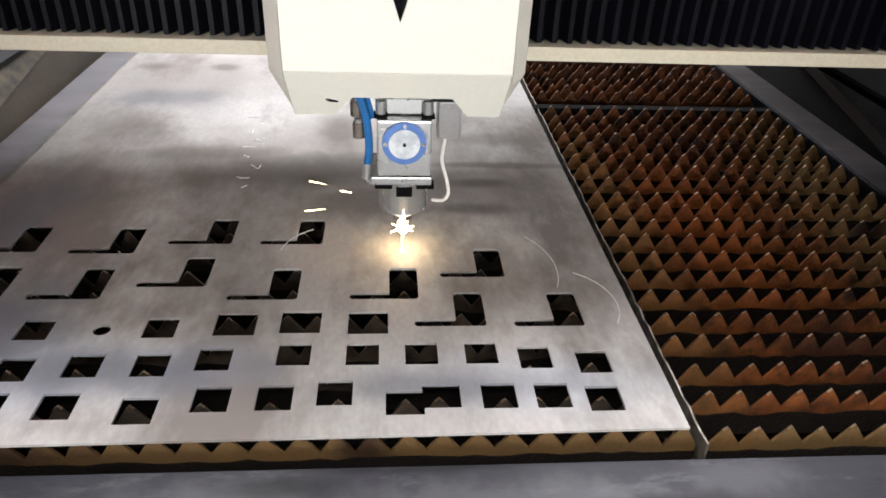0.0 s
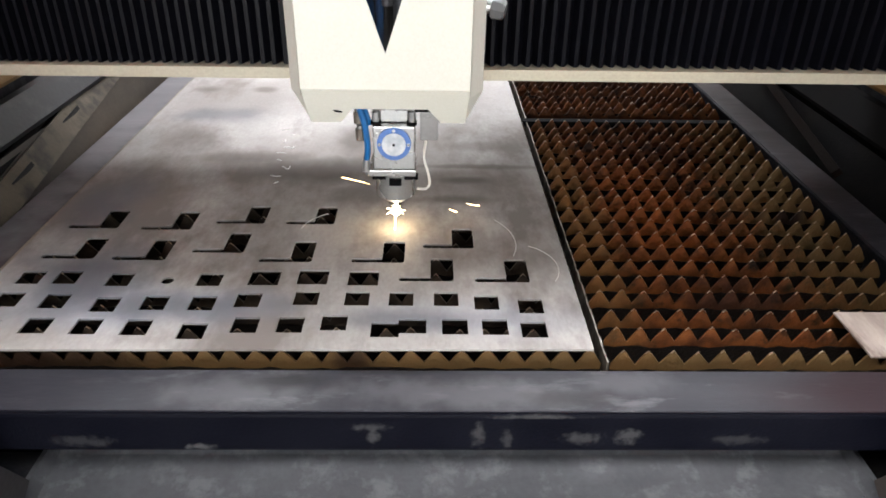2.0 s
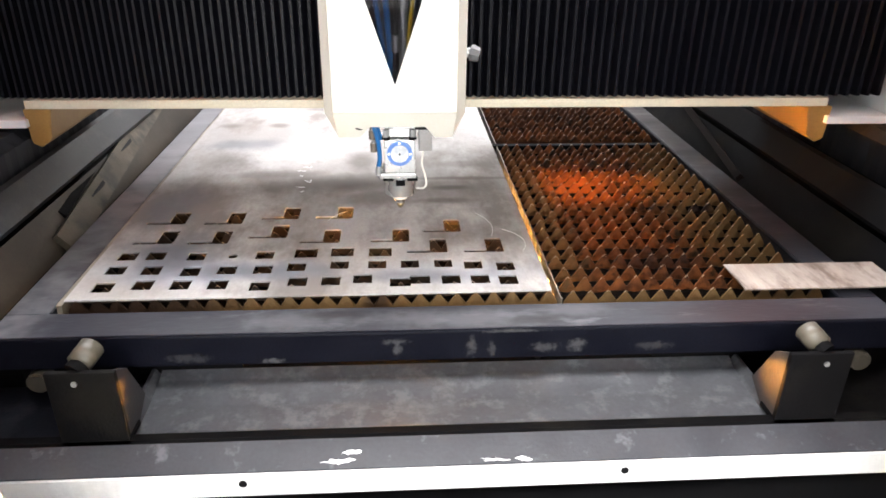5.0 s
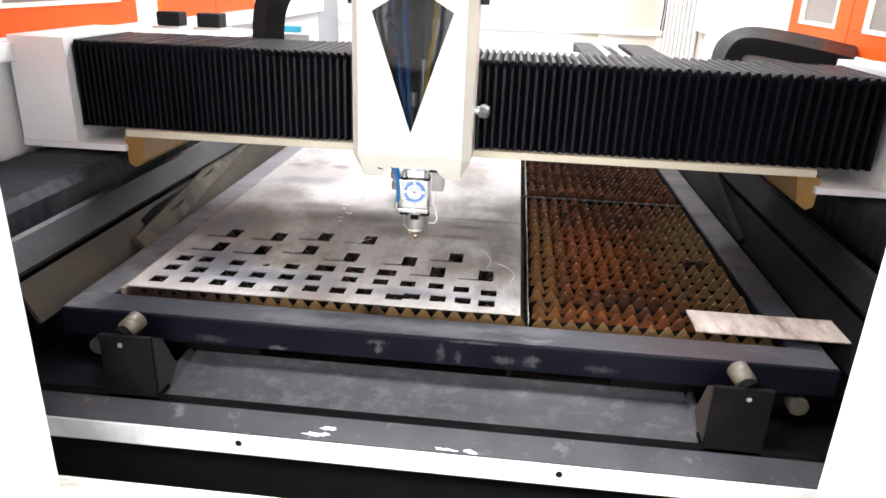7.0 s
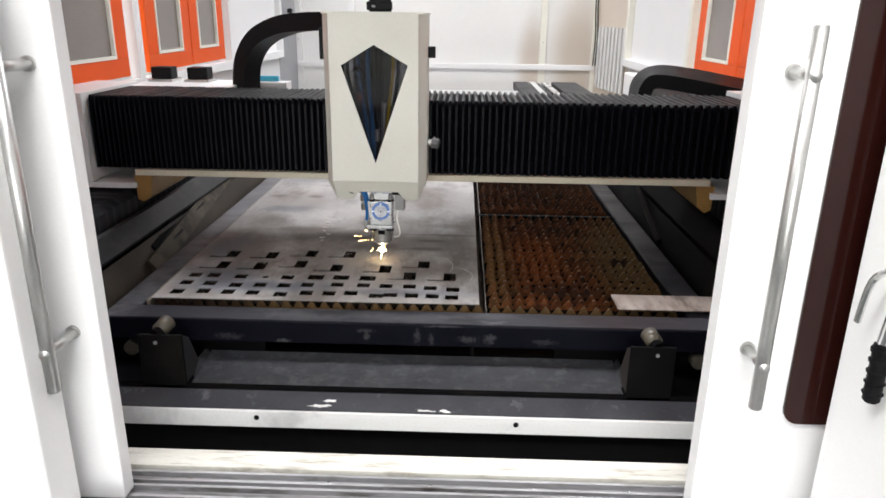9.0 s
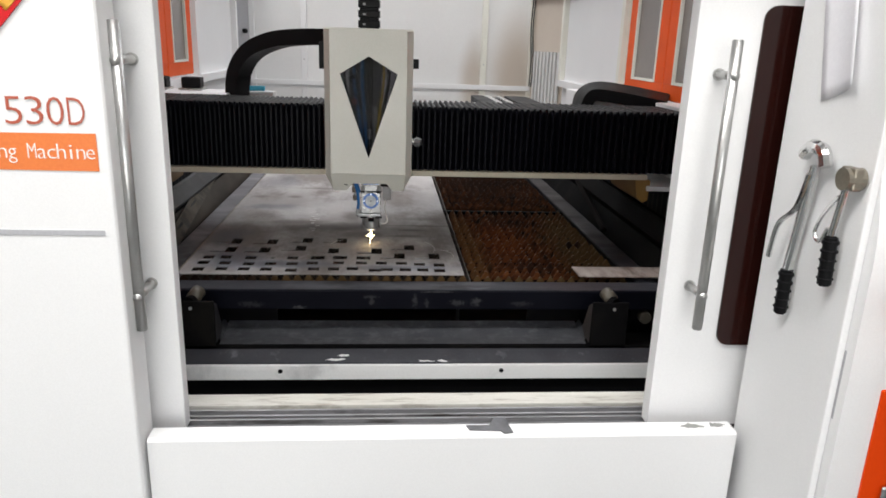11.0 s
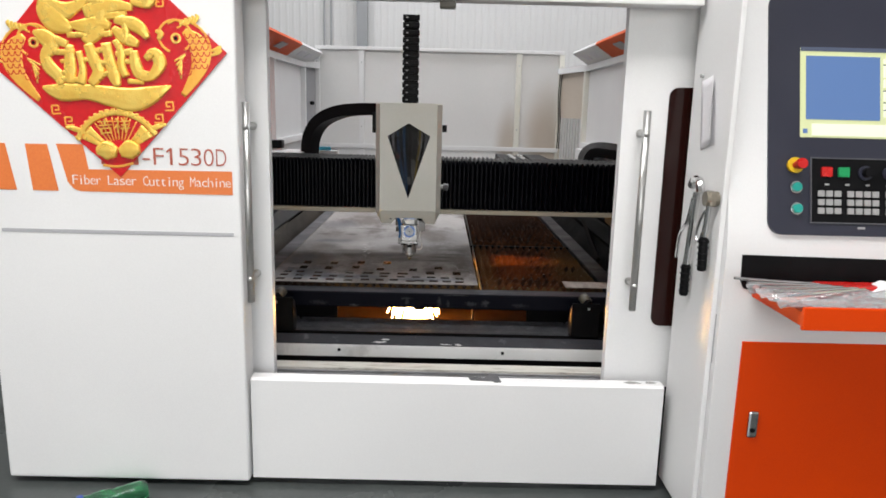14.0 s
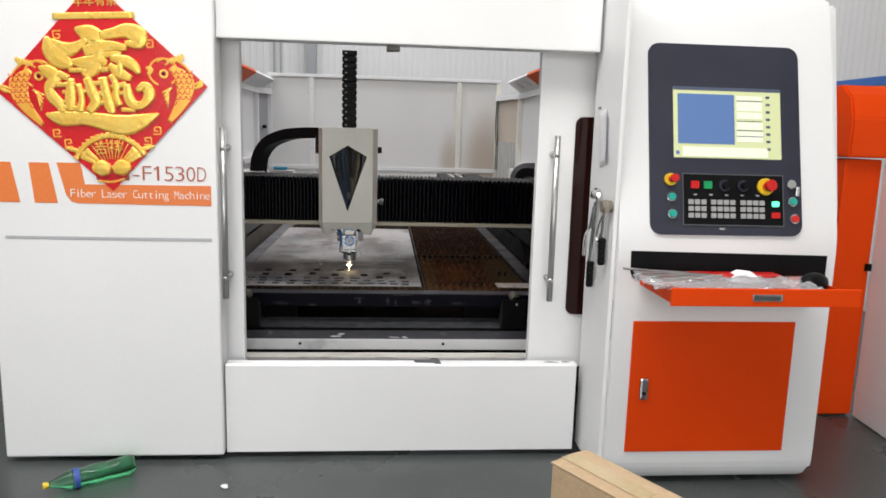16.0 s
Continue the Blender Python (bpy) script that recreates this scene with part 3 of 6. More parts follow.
def side_window(x, s, y0, y1):
    w = thing("window", "orange-framed safety window with grey tinted pane in the machine side", "window", "side windows")
    a, b = min(x, x + s * 0.028), max(x, x + s * 0.028)
    z0, z1 = 1.175, 1.87
    for n, bx in (("frame_bottom", (y0, y1, z0, z0 + 0.09)), ("frame_top", (y0, y1, z1 - 0.09, z1)), ("stile", (y0, y0 + 0.13, z0 + 0.09, z1 - 0.09)), ("stile", (y1 - 0.13, y1, z0 + 0.09, z1 - 0.09))):
        part(n, box(a, b, bx[0], bx[1], bx[2], bx[3], 0.004), PALEORANGE, w)
    part("pane", box(x + s * 0.008, x + s * 0.014, y0 + 0.13, y1 - 0.13, z0 + 0.09, z1 - 0.09), WINDOWGLASS, w, "grey tinted safety pane")
    for yy in ((y0 + 0.13, y0 + 0.145), (y1 - 0.145, y1 - 0.13)):
        part("gasket", box(x + s * 0.0145, x + s * 0.032, yy[0], yy[1], z0 + 0.09, z1 - 0.09), CREAM, w)
    part("gasket", box(x + s * 0.0145, x + s * 0.032, y0 + 0.145, y1 - 0.145, z0 + 0.09, z0 + 0.105), CREAM, w)
    return w


for x, s in ((SIDE_L, 1), (SIDE_R, -1)):
    for y0, y1 in (((0.25, 1.02), (1.06, 2.06), (2.30, 2.91), (2.92, 3.53)) if s > 0 else ((0.50, 1.30), (1.45, 2.10), (2.11, 2.78))):
        side_window(x, s, y0, y1)


def cornice(x, s, turn, end):
    c = thing("cornice", "slanted orange canopy strip with white lamp end above the machine side", "canopy", "orange canopy strips")
    sec = [(0, 1.942), (s * 0.03, 1.942), (s * 0.19, 2.05), (s * 0.175, 2.075), (0, 1.98)]
    part("orange_face", prism([(x + u, v) for u, v in sec], "y", -0.05, turn), PALEORANGE, c, "slanted orange face")
    part("white_end", prism([(x + u, v) for u, v in sec], "y", turn + 0.002, end), WHITE, c)
    d = Vector((s * 0.16, 0, 0.108)).normalized()
    nrm = Vector((s * 0.559, 0, -0.829))
    for y, half, name in ((1.50, 0.14, "badge"), (turn - 0.60, 0.14, "badge"), (turn + 0.35, 0.13, "lamp"), (turn + 0.72, 0.12, "lamp")):
        mid = Vector((x + s * 0.11, y, 1.996)) + nrm * 0.004
        bm = bmesh.new()
        q = [mid + Vector((0, 1, 0)) * half * a + d * 0.05 * b for a, b in ((-1, -0.8), (0.7, -0.8), (1, 0.8), (-0.7, 0.8))]
        vs = [bm.verts.new(p + nrm * o) for o in (-0.004, 0.003) for p in q]
        bm.faces.new(vs[4:])
        bm.faces.new(vs[:4][::-1])
        for i in range(4):
            bm.faces.new((vs[i], vs[(i + 1) % 4], vs[4 + (i + 1) % 4], vs[4 + i]))
        part(name, bm, GROOVE if name == "badge" else PAPER, c)


cornice(SIDE_L, 1, 4.20, 5.36)
cornice(SIDE_R, -1, 3.45, 4.52)


LEAF_Y0, LEAF_Y1 = -0.056, -0.006


def handle_bar(d, x, y, z0, z1, lows):
    h = part("handle", rod((x, y, z0), (x, y, z1), 0.0145, bevel=0.002), BARESTEEL, d, "brushed steel bar handle", True)
    for z in lows:
        part("standoff", rod((x, y - 0.016, z), (x, LEAF_Y0 - 0.004, z), 0.0115, seg=16, bevel=0.001), BARESTEEL, h, "", True)
        part("standoff_foot", rod((x, LEAF_Y0 - 0.007, z), (x, LEAF_Y0, z), 0.0165, seg=18, bevel=0.001), BARESTEEL, h)
    return h


def doors():
    for side in (0, 1):
        d = thing("sliding_door", "white sliding machine door pushed open, steel bar handle", "door", "front sliding doors")
        if side == 0:
            part("leaf", box(-1.40, -0.540, LEAF_Y0, LEAF_Y1, 0.325, 1.93, 0.005), WHITE, d)
            handle_bar(d, -0.601, -0.163, 0.690, 1.478, (0.785, 1.385))
        else:
            hole = rounded(1.045, 1.44, 0.600, 1.572, 0.036)
            part("leaf", plate([(0.864, 0.325), (1.60, 0.325), (1.60, 1.93), (0.864, 1.93)], [hole], LEAF_Y1 - LEAF_Y0, pose(0, (LEAF_Y0 + LEAF_Y1) / 2, 0, 90)), WHITE, d)
            part("safety_window", plate(rounded(1.043, 1.442, 0.598, 1.574, 0.037), [], 0.012, pose(0, LEAF_Y0 - 0.001, 0, 90)), SMOKEGLASS, d, "dark red rounded safety window")
            handle_bar(d, 0.938, -0.142, 0.684, 1.482, (0.787, 1.392))


doors()


def sill():
    s = thing("door_track", "grimy aluminium double door track on the sill", "door track")
    track = surface("grimy_track_aluminium", (0.34, 0.34, 0.35), (0.20, 0.20, 0.21), 0.4, 0.5, scale=6, stretch=(0.3, 3, 1), dirt=(0.08, 0.075, 0.07), dirt_amount=0.35, dirt_scale=9)
    part("base", box(-0.80, 1.08, -0.137, 0.16, 0.285, 0.303, 0.002), track, s)
    part("back_ledge", box(-0.80, 1.08, 0.085, 0.162, 0.303, 0.325, 0.003), surface("worn_cream_ledge", (0.62, 0.61, 0.56), (0.44, 0.43, 0.39), 0.45, scale=5, stretch=(0.5, 4, 1), dirt=(0.30, 0.28, 0.24), dirt_amount=0.3, dirt_scale=14), s, "worn cream ledge")
    for y in (-0.118, -0.085, -0.030, 0.012, 0.036, 0.070):
        part("rail", box(-0.80, 1.08, y - 0.005, y + 0.005, 0.303, 0.318, 0.001), track, s)
    for x in (-0.42, -0.05, 0.22, 0.50, 0.74):
        part("screw", rod((x, 0.052, 0.303), (x, 0.052, 0.309), 0.007, seg=10), CHROME, s)
    o = thing("metal_offcut", "dark L-shaped sheet-steel offcut lying on the sill", "metal offcut")
    part("body", plate([(0.262, -0.118), (0.33, -0.118), (0.35, -0.075), (0.383, -0.08), (0.395, -0.16), (0.368, -0.165), (0.36, -0.15), (0.27, -0.143)], [], 0.003, pose(0.02, -0.03, 0.3830)), surface("grey_offcut_steel", (0.13, 0.13, 0.135), (0.07, 0.07, 0.075), 0.4, 0.4, scale=14), o)


sill()

# ---- the machine bed ----
GUARD = surface("dusty_guard_paint", (0.012, 0.013, 0.018), (0.005, 0.0055, 0.007), 0.42, scale=5, fine=120, bump=0.12, spec=0.35, dirt=(0.034, 0.032, 0.032), dirt_amount=0.35, dirt_scale=7, stretch=(1, 0.6, 1))
GRIME = surface("greasy_grey_brown_steel", (0.050, 0.037, 0.025), (0.012, 0.009, 0.006), 0.5, scale=7, fine=110, bump=0.15, spec=0.25, stretch=(1, 0.5, 1))
BROWNANGLE = surface("brown_stained_angle", (0.27, 0.215, 0.145), (0.11, 0.08, 0.05), 0.6, scale=6, bump=0.15, spec=0.15)


def bed_base():
    b = thing("machine_bed", "black welded steel machine bed with white front beam", "machine bed")
    part("front_apron", box(-0.95, 1.25, 0.37, 0.40, FLOOR, 0.30), BLACK, b)
    part("front_beam", prism([(0.345, 0.283), (0.345, 0.338), (0.349, 0.344), (0.405, 0.372), (0.405, 0.283)], "x", -1.2, 1.5), surface("worn_white_beam_paint", (0.78, 0.78, 0.77), (0.70, 0.70, 0.69), 0.4, scale=5, dirt=(0.5, 0.5, 0.5), dirt_amount=0.2), b, "white painted front beam")
    part("beam_top", prism([(0.3455, 0.3435), (0.404, 0.3725), (0.404, 0.376), (0.3458, 0.3465)], "x", -1.19, 1.49), surface("scuffed_grey_paint", (0.020, 0.021, 0.026), (0.042, 0.043, 0.050), 0.42, scale=9, spec=0.3, dirt=(0.09, 0.09, 0.10), dirt_amount=0.1, dirt_scale=20), b, "scuffed grey top with chipped white paint")
    chipped = surface("chipped_white_paint", (0.74, 0.74, 0.73), (0.5, 0.5, 0.5), 0.45, scale=30)
    for k, (x, w, u) in enumerate(((-0.13, 0.07, 0.22), (-0.10, 0.05, 0.5), (0.19, 0.07, 0.12), (0.25, 0.04, 0.1))):
        ring = [(x + w * 0.5 * math.cos(a) * (0.7 + 0.9 * noise.noise((a, k * 3.1, 0))), 0.0655 * u + 0.006 * math.sin(a) * (0.8 + 1.2 * noise.noise((a * 2, k * 1.7, 4)))) for a in [i * 0.2618 for i in range(24)]]
        part("paint_chip", plate(ring, [], 0.0012, Matrix.Translation((0, 0.3458, 0.3478)) @ pose(0, 0, 0, 26.4)), chipped, b, "chipped white paint")
    for x in (-0.323, 0.467):
        part("bolt_hole", rod((x, 0.3452, 0.316), (x, 0.3435, 0.316), 0.0085, seg=16), BLACK, b)
    part("ledge", prism([(0.405, 0.30), (0.405, 0.385), (0.425, 0.385), (0.425, 0.30)], "x", -1.2, 1.5), SOOTSTEEL, b)
    chute = part("slag_chute", prism([(0.425, 0.372), (0.455, 0.364), (0.54, 0.364), (0.62, 0.374), (0.652, 0.384), (0.652, 0.35), (0.425, 0.35)], "x", -0.562, 0.812), DUSTY, b, "dusty galvanised slag chute")
    for x, s in ((-0.562, -1), (0.812, 1)):
        part("chute_end", prism([(x, 0.352), (x, 0.366), (x + s * 0.014, 0.388), (x + s * 0.022, 0.388), (x + s * 0.022, 0.352)], "y", 0.426, 0.652), DUSTY, chute)
    part("floor_pan", box(-1.05, 1.35, 0.675, 4.5, 0.14, 0.16), PANMAT, b, "rusty slag pan")
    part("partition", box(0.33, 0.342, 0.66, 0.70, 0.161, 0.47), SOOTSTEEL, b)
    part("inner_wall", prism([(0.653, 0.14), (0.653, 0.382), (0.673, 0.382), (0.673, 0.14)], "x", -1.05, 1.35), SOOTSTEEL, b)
    # unseen baffles, added to keep the molten jet's glow off the brackets
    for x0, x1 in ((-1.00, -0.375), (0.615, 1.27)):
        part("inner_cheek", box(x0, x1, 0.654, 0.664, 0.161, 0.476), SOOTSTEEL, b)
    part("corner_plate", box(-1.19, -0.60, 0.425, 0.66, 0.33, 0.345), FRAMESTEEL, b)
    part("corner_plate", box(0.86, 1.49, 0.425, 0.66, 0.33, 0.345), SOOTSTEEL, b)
    # guard plates along both sides of the table, browned angle and struts beside it
    for s, x in ((1, 0.0), (-1, 0.27)):
        def p(u, v):
            return (x + s * u, v)
        # right-hand copies use near-black steel: that side's shade is put into the colour
        part("guard_plate", prism([p(-1.012, 0.722), p(-0.998, 0.716), p(-0.953, 0.652), p(-0.956, 0.640), p(-0.966, 0.640), p(-1.020, 0.706)], "y", 0.44, 4.6), GUARD if s > 0 else SOOTSTEEL, b, "long folded guard plate, dusty dark paint, shaded black on the right")
        part("lower_plate", prism([p(-0.962, 0.622), p(-0.906, 0.520), p(-0.916, 0.514), p(-0.972, 0.614)], "y", 0.50, 4.6), GRIME if s > 0 else SOOTSTEEL, b, "sloping side plate, grimy on the left, shaded black on the right")
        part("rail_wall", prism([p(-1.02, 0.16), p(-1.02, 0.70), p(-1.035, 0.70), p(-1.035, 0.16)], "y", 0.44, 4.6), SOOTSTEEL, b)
        part("angle", prism([p(-0.912, 0.500), p(-0.875, 0.470), p(-0.875, 0.482), p(-0.905, 0.514)], "y", 0.668, 4.6), BROWNANGLE if s > 0 else SOOTSTEEL, b, "angle, smoke-browned on the left, shaded black on the right")
    strut = surface("grimy_cream_bar", (0.115, 0.095, 0.066), (0.04, 0.030, 0.02), 0.55, scale=7, spec=0.2, dirt=(0.03, 0.025, 0.02), dirt_amount=0.4, dirt_scale=9)
    part("strut", tube([(-0.902, 1.02, 0.540), (-1.00, 2.35, 0.665)], 0.03, flat=(0.034, 0.010)), strut, b, "grimy cream strut")
    part("strut", tube([(-0.945, 1.12, 0.585), (-1.055, 2.35, 0.700)], 0.03, flat=(0.012, 0.010)), SOOTSTEEL, b)
    for y in (1.28, 1.62, 1.96):
        f = (y - 1.02) / 1.33
        part("slot", tube([(-0.900 - 0.098 * f, y, 0.5515 + 0.125 * f), (-0.905 - 0.098 * f, y + 0.11, 0.5620 + 0.125 * f)], 0.003, flat=(0.006, 0.001)), BLACK, b)
    part("strut", tube([(1.15, 1.42, 0.565), (1.245, 2.4, 0.665)], 0.03, flat=(0.012, 0.010)), surface("dull_brown_bar", (0.006, 0.004, 0.0035), rough=0.7, spec=0.03), b)


bed_base()


def rail_cover(x0, x1):
    r = thing("rail_cover", "dark grey folded way cover over the gantry rail", "way cover", "rail way covers")
    bm = bmesh.new()
    y, k, prev = -0.05, 0, None
    while y < 4.6:
        o = 0.003 if k % 2 else 0.0
        ring = [bm.verts.new(p) for p in ((x0 + o, y, 0.665), (x0 + o, y, 0.775 - o), (x0 + 0.03, y, 0.80 - o), (x1 - 0.03, y, 0.80 - o), (x1 - o, y, 0.775 - o), (x1 - o, y, 0.665))]
        if prev:
            for i in range(6):
                bm.faces.new((prev[i], prev[(i + 1) % 6], ring[(i + 1) % 6], ring[i]))
        else:
            bm.faces.new(ring)
        prev = ring
        y, k = y + 0.03, k + 1
    bm.faces.new(prev)
    part("folds", bm, surface("dusty_way_cover", (0.013, 0.014, 0.018), (0.024, 0.025, 0.030), 0.55, scale=4, bump=0.1, spec=0.12, dirt=(0.035, 0.036, 0.04), dirt_amount=0.3, dirt_scale=3), r)
    part("foot", box(x0 + 0.02, x1 - 0.02, -0.04, 4.6, 0.14, 0.664), SOOTSTEEL, r)


rail_cover(-1.38, -1.036)
rail_cover(1.40, 1.62)

SHEET_Z = 0.575
TABLE = thing("cutting_table", "dark steel shuttle table full of serrated scorched slats", "cutting table")


def table_frame():
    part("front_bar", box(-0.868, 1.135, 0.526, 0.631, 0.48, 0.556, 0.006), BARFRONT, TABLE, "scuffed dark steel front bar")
    part("side_bar", box(-0.868, -0.768, 0.632, 4.2, 0.48, 0.556, 0.006), FRAMESTEEL, TABLE)
    part("side_bar", box(1.035, 1.135, 0.632, 4.2, 0.48, 0.556, 0.006), FRAMESTEEL, TABLE)
    part("rear_bar", box(-0.767, 1.034, 4.10, 4.2, 0.48, 0.556, 0.006), FRAMESTEEL, TABLE)
    part("left_lip", box(-0.766, -0.752, 0.65, 4.1, 0.52, 0.566, 0.002), surface("ash_stained_lip", (0.24, 0.205, 0.155), (0.08, 0.068, 0.055), 0.55, scale=9, spread=0.2), TABLE, "ash-stained edge lip")
    for x in (-0.70, 0.02, 0.70):
        part("stiffener", box(x, x + 0.06, 0.66, 4.1, 0.43, 0.47), SOOTSTEEL, TABLE)
    # separate top plates carry the bar's lighter sheen in their colour
    part("bar_top", box(-0.862, 1.129, 0.532, 0.626, 0.5555, 0.5585, 0.001), BARTOP, TABLE, "rubbed top face of the bar, sheen put into its grey")
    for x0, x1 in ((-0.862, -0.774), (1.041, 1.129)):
        part("bar_top", box(x0, x1, 0.627, 4.19, 0.5555, 0.5585, 0.001), BARTOP, TABLE, "rubbed top face of the bar, sheen put into its grey")
    for x in (-0.775, 1.055):
        wheel = part("wheel", rod((x, 0.520, 0.448), (x, 0.560, 0.448), 0.024, seg=24, bevel=0.003), surface("greasy_nylon", (0.06, 0.052, 0.04), (0.018, 0.016, 0.012), 0.4, scale=20), TABLE, "greasy nylon wheel")
        part("wheel_block", box(x - 0.05, x + 0.05, 0.561, 0.62, 0.425, 0.479, 0.003), SOOTSTEEL, TABLE)


table_frame()


def bracket(x0, s):
    b = thing("stop_bracket", "dark steel stop bracket with yellowed nylon roller before the table", "stop bracket", "table stop brackets")
    x1 = x0 + s * 0.135
    part("front_plate", box(min(x0, x1), max(x0, x1), 0.405, 0.417, 0.386, 0.555, 0.002), SOOTSTEEL, b)
    g = x1 - s * 0.004
    part("gusset", prism([(0.417, 0.39), (0.417, 0.553), (0.47, 0.52), (0.53, 0.41), (0.47, 0.372), (0.43, 0.372)], "x", min(g, g - s * 0.012), max(g, g - s * 0.012)), surface("worn_steel_gusset", (0.022, 0.022, 0.026), (0.045, 0.043, 0.045), 0.5, 0.1, scale=12, spec=0.15, dirt=(0.06, 0.05, 0.045), dirt_amount=0.4), b, "worn bare-steel gusset")
    part("foot", box(min(x0, x1), max(x0, x1), 0.405, 0.47, 0.376, 0.386), SOOTSTEEL, b)
    xm = x0 + s * 0.055
    part("screw", rod((xm, 0.405, 0.53), (xm, 0.402, 0.53), 0.006, seg=10), BARESTEEL, b)
    part("roller", rod((xm, 0.435, 0.553), (xm + s * 0.016, 0.482, 0.570), 0.025, seg=24, bevel=0.004), NYLON, b, "yellowed nylon roller", True)
    part("roller_ring", rod((xm - s * 0.004, 0.422, 0.546), (xm + s * 0.004, 0.437, 0.552), 0.022, seg=20), SOOTSTEEL, b)


bracket(-0.69, 1)
bracket(0.94, -1)

# ---- cut sheet, scrap plate ----
def square(cx, cy, w=0.045, d=0.045):
    return [(cx - w / 2, cy - d / 2), (cx + w / 2, cy - d / 2), (cx + w / 2, cy + d / 2), (cx - w / 2, cy + d / 2)]


def ell(x, y):
    """The outline of an L-shaped blank whose thin leg starts at (x, y)."""
    w, h, sq, leg, r = 0.106, 0.085, 0.045, 0.016, 0.004
    return [(x + r, y), (x + w - r, y), (x + w, y + r), (x + w, y + h - r), (x + w - r, y + h), (x + w - sq + r, y + h), (x + w - sq, y + h - r), (x + w - sq, y + leg + 0.001), (x + w - sq - 0.001, y + leg), (x + r, y + leg), (x, y + leg - r), (x, y + r)]


ROW_A = [(-0.684, 0.713), (-0.596, 0.722), (-0.510, 0.720), (-0.424, 0.718), (-0.326, 0.708), (-0.240, 0.726), (-0.162, 0.727), (-0.087, 0.734), (0.124, 0.724), (0.194, 0.723), (0.261, 0.716)]
ROW_B = [(-0.684, 0.800), (-0.599, 0.796), (-0.504, 0.786), (-0.418, 0.792), (-0.332, 0.792), (-0.252, 0.802), (-0.147, 0.810), (-0.054, 0.809), (0.027, 0.809), (0.110, 0.809), (0.184, 0.798), (0.264, 0.787)]
ROW_C = [(-0.680, 0.875), (-0.611, 0.876), (-0.510, 0.869), (-0.340, 0.871)]
ROW_D = [(-0.237, 0.878), (-0.145, 0.882), (-0.048, 0.879)]
ELLS = [(-0.697, 0.945), (-0.555, 0.941), (-0.406, 0.972), (-0.263, 0.937), (-0.078, 0.937), (0.065, 0.996), (0.020, 0.869), (0.167, 0.867), (-0.699, 1.072), (-0.542, 1.068), (-0.390, 1.098), (-0.237, 1.097)]


def cut_sheet():
    s = thing("steel_sheet", "grey mild-steel sheet with rows of cut square and L-shaped holes", "steel sheet")
    holes = [square(*c) for c in ROW_A + ROW_B + ROW_C] + [square(*c, 0.058, 0.052) for c in ROW_D] + [ell(*c) for c in ELLS]
    holes.append([(-0.022, 0.693), (0.027, 0.693), (0.027, 0.704), (0.074, 0.704), (0.074, 0.746), (0.025, 0.746), (0.025, 0.735), (-0.022, 0.735)])
    holes.append([(-0.419 + 0.012 * math.cos(i * math.pi / 10), 0.867 + 0.012 * math.sin(i * math.pi / 10)) for i in range(20)])
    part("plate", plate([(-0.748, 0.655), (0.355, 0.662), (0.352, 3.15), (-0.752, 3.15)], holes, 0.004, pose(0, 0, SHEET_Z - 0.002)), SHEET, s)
    chalk = surface("pale_scratch", (0.72, 0.71, 0.70), (0.6, 0.59, 0.58), 0.5, bump=0.0)
    rnd = random.Random(21)
    for k in range(9):
        x, y = -0.293 - 0.0045 * k + rnd.uniform(-0.014, 0.014), 1.31 + 0.046 * k
        q = [(x + rnd.uniform(-0.016, 0.016), y + rnd.uniform(-0.010, 0.010), SHEET_Z + 0.0006) for _ in range(4)]
        part("chalk_mark", tube(q, 0.0011, seg=5), chalk, s, "small pale chalk squiggle")
    for cx, cy, r, a0, a1 in ((0.10, 1.02, 0.16, -20, 40), (0.235, 0.92, 0.10, -30, 60), (-0.10, 1.06, 0.10, 120, 170)):
        part("scratch", tube([(cx + r * math.cos(radians(a0 + (a1 - a0) * i / 6)), cy + r * math.sin(radians(a0 + (a1 - a0) * i / 6)), SHEET_Z + 0.0004) for i in range(7)], 0.0008, seg=5), chalk, s, "faint curved scratch")
    c = thing("scrap_plate", "pale rusty strip of scrap plate lying across the slats", "scrap plate")
    part("body", box(0.812, 1.20, 0.642, 0.770, 0.5735, 0.5775, 0.001), surface("dull_pinkish_scrap", (0.42, 0.36, 0.32), (0.28, 0.23, 0.20), 0.5, 0.3, scale=14, spread=0.2, dirt=(0.15, 0.11, 0.09), dirt_amount=0.45, dirt_scale=12, stretch=(1.6, 0.5, 1)), c)


cut_sheet()

# ---- gantry ----
def bellows(name, x0, x1, p0, p1, parent):
    """Folded cloth round the beam: fold widths run from p0 at x0 to p1 at x1."""
    steps, x = [(x0, 0.0)], x0
    while x < x1 - 0.5 * min(p0, p1):
        f = (x - x0) / (x1 - x0)
        w = (p0 + (p1 - p0) * f) * random.uniform(0.94, 1.06)
        d = 0.027 * random.uniform(0.88, 1.08)
        steps += [(min(x + w * 0.30, x1), d), (min(x + w * 0.62, x1), d * 0.96), (min(x + w, x1), 0.0)]
        x += w
    bm, prev = bmesh.new(), None
    for x, o in steps:
        sec = ((1.262 - o, 0.888), (1.262 - o, 1.145 + o * 0.3), (1.275 - o, 1.158 + o * 0.6), (1.62, 1.158 + o * 0.6), (1.62, 0.888))
        ring = [bm.verts.new((x, y, z)) for y, z in sec]
        if prev:
            for k in range(5):
                bm.faces.new((prev[k], prev[(k + 1) % 5], ring[(k + 1) % 5], ring[k]))
        else:
            bm.faces.new(ring)
        prev = ring
    bm.faces.new(prev)
    return part(name, bm, RUBBER, parent, "black folded bellows")


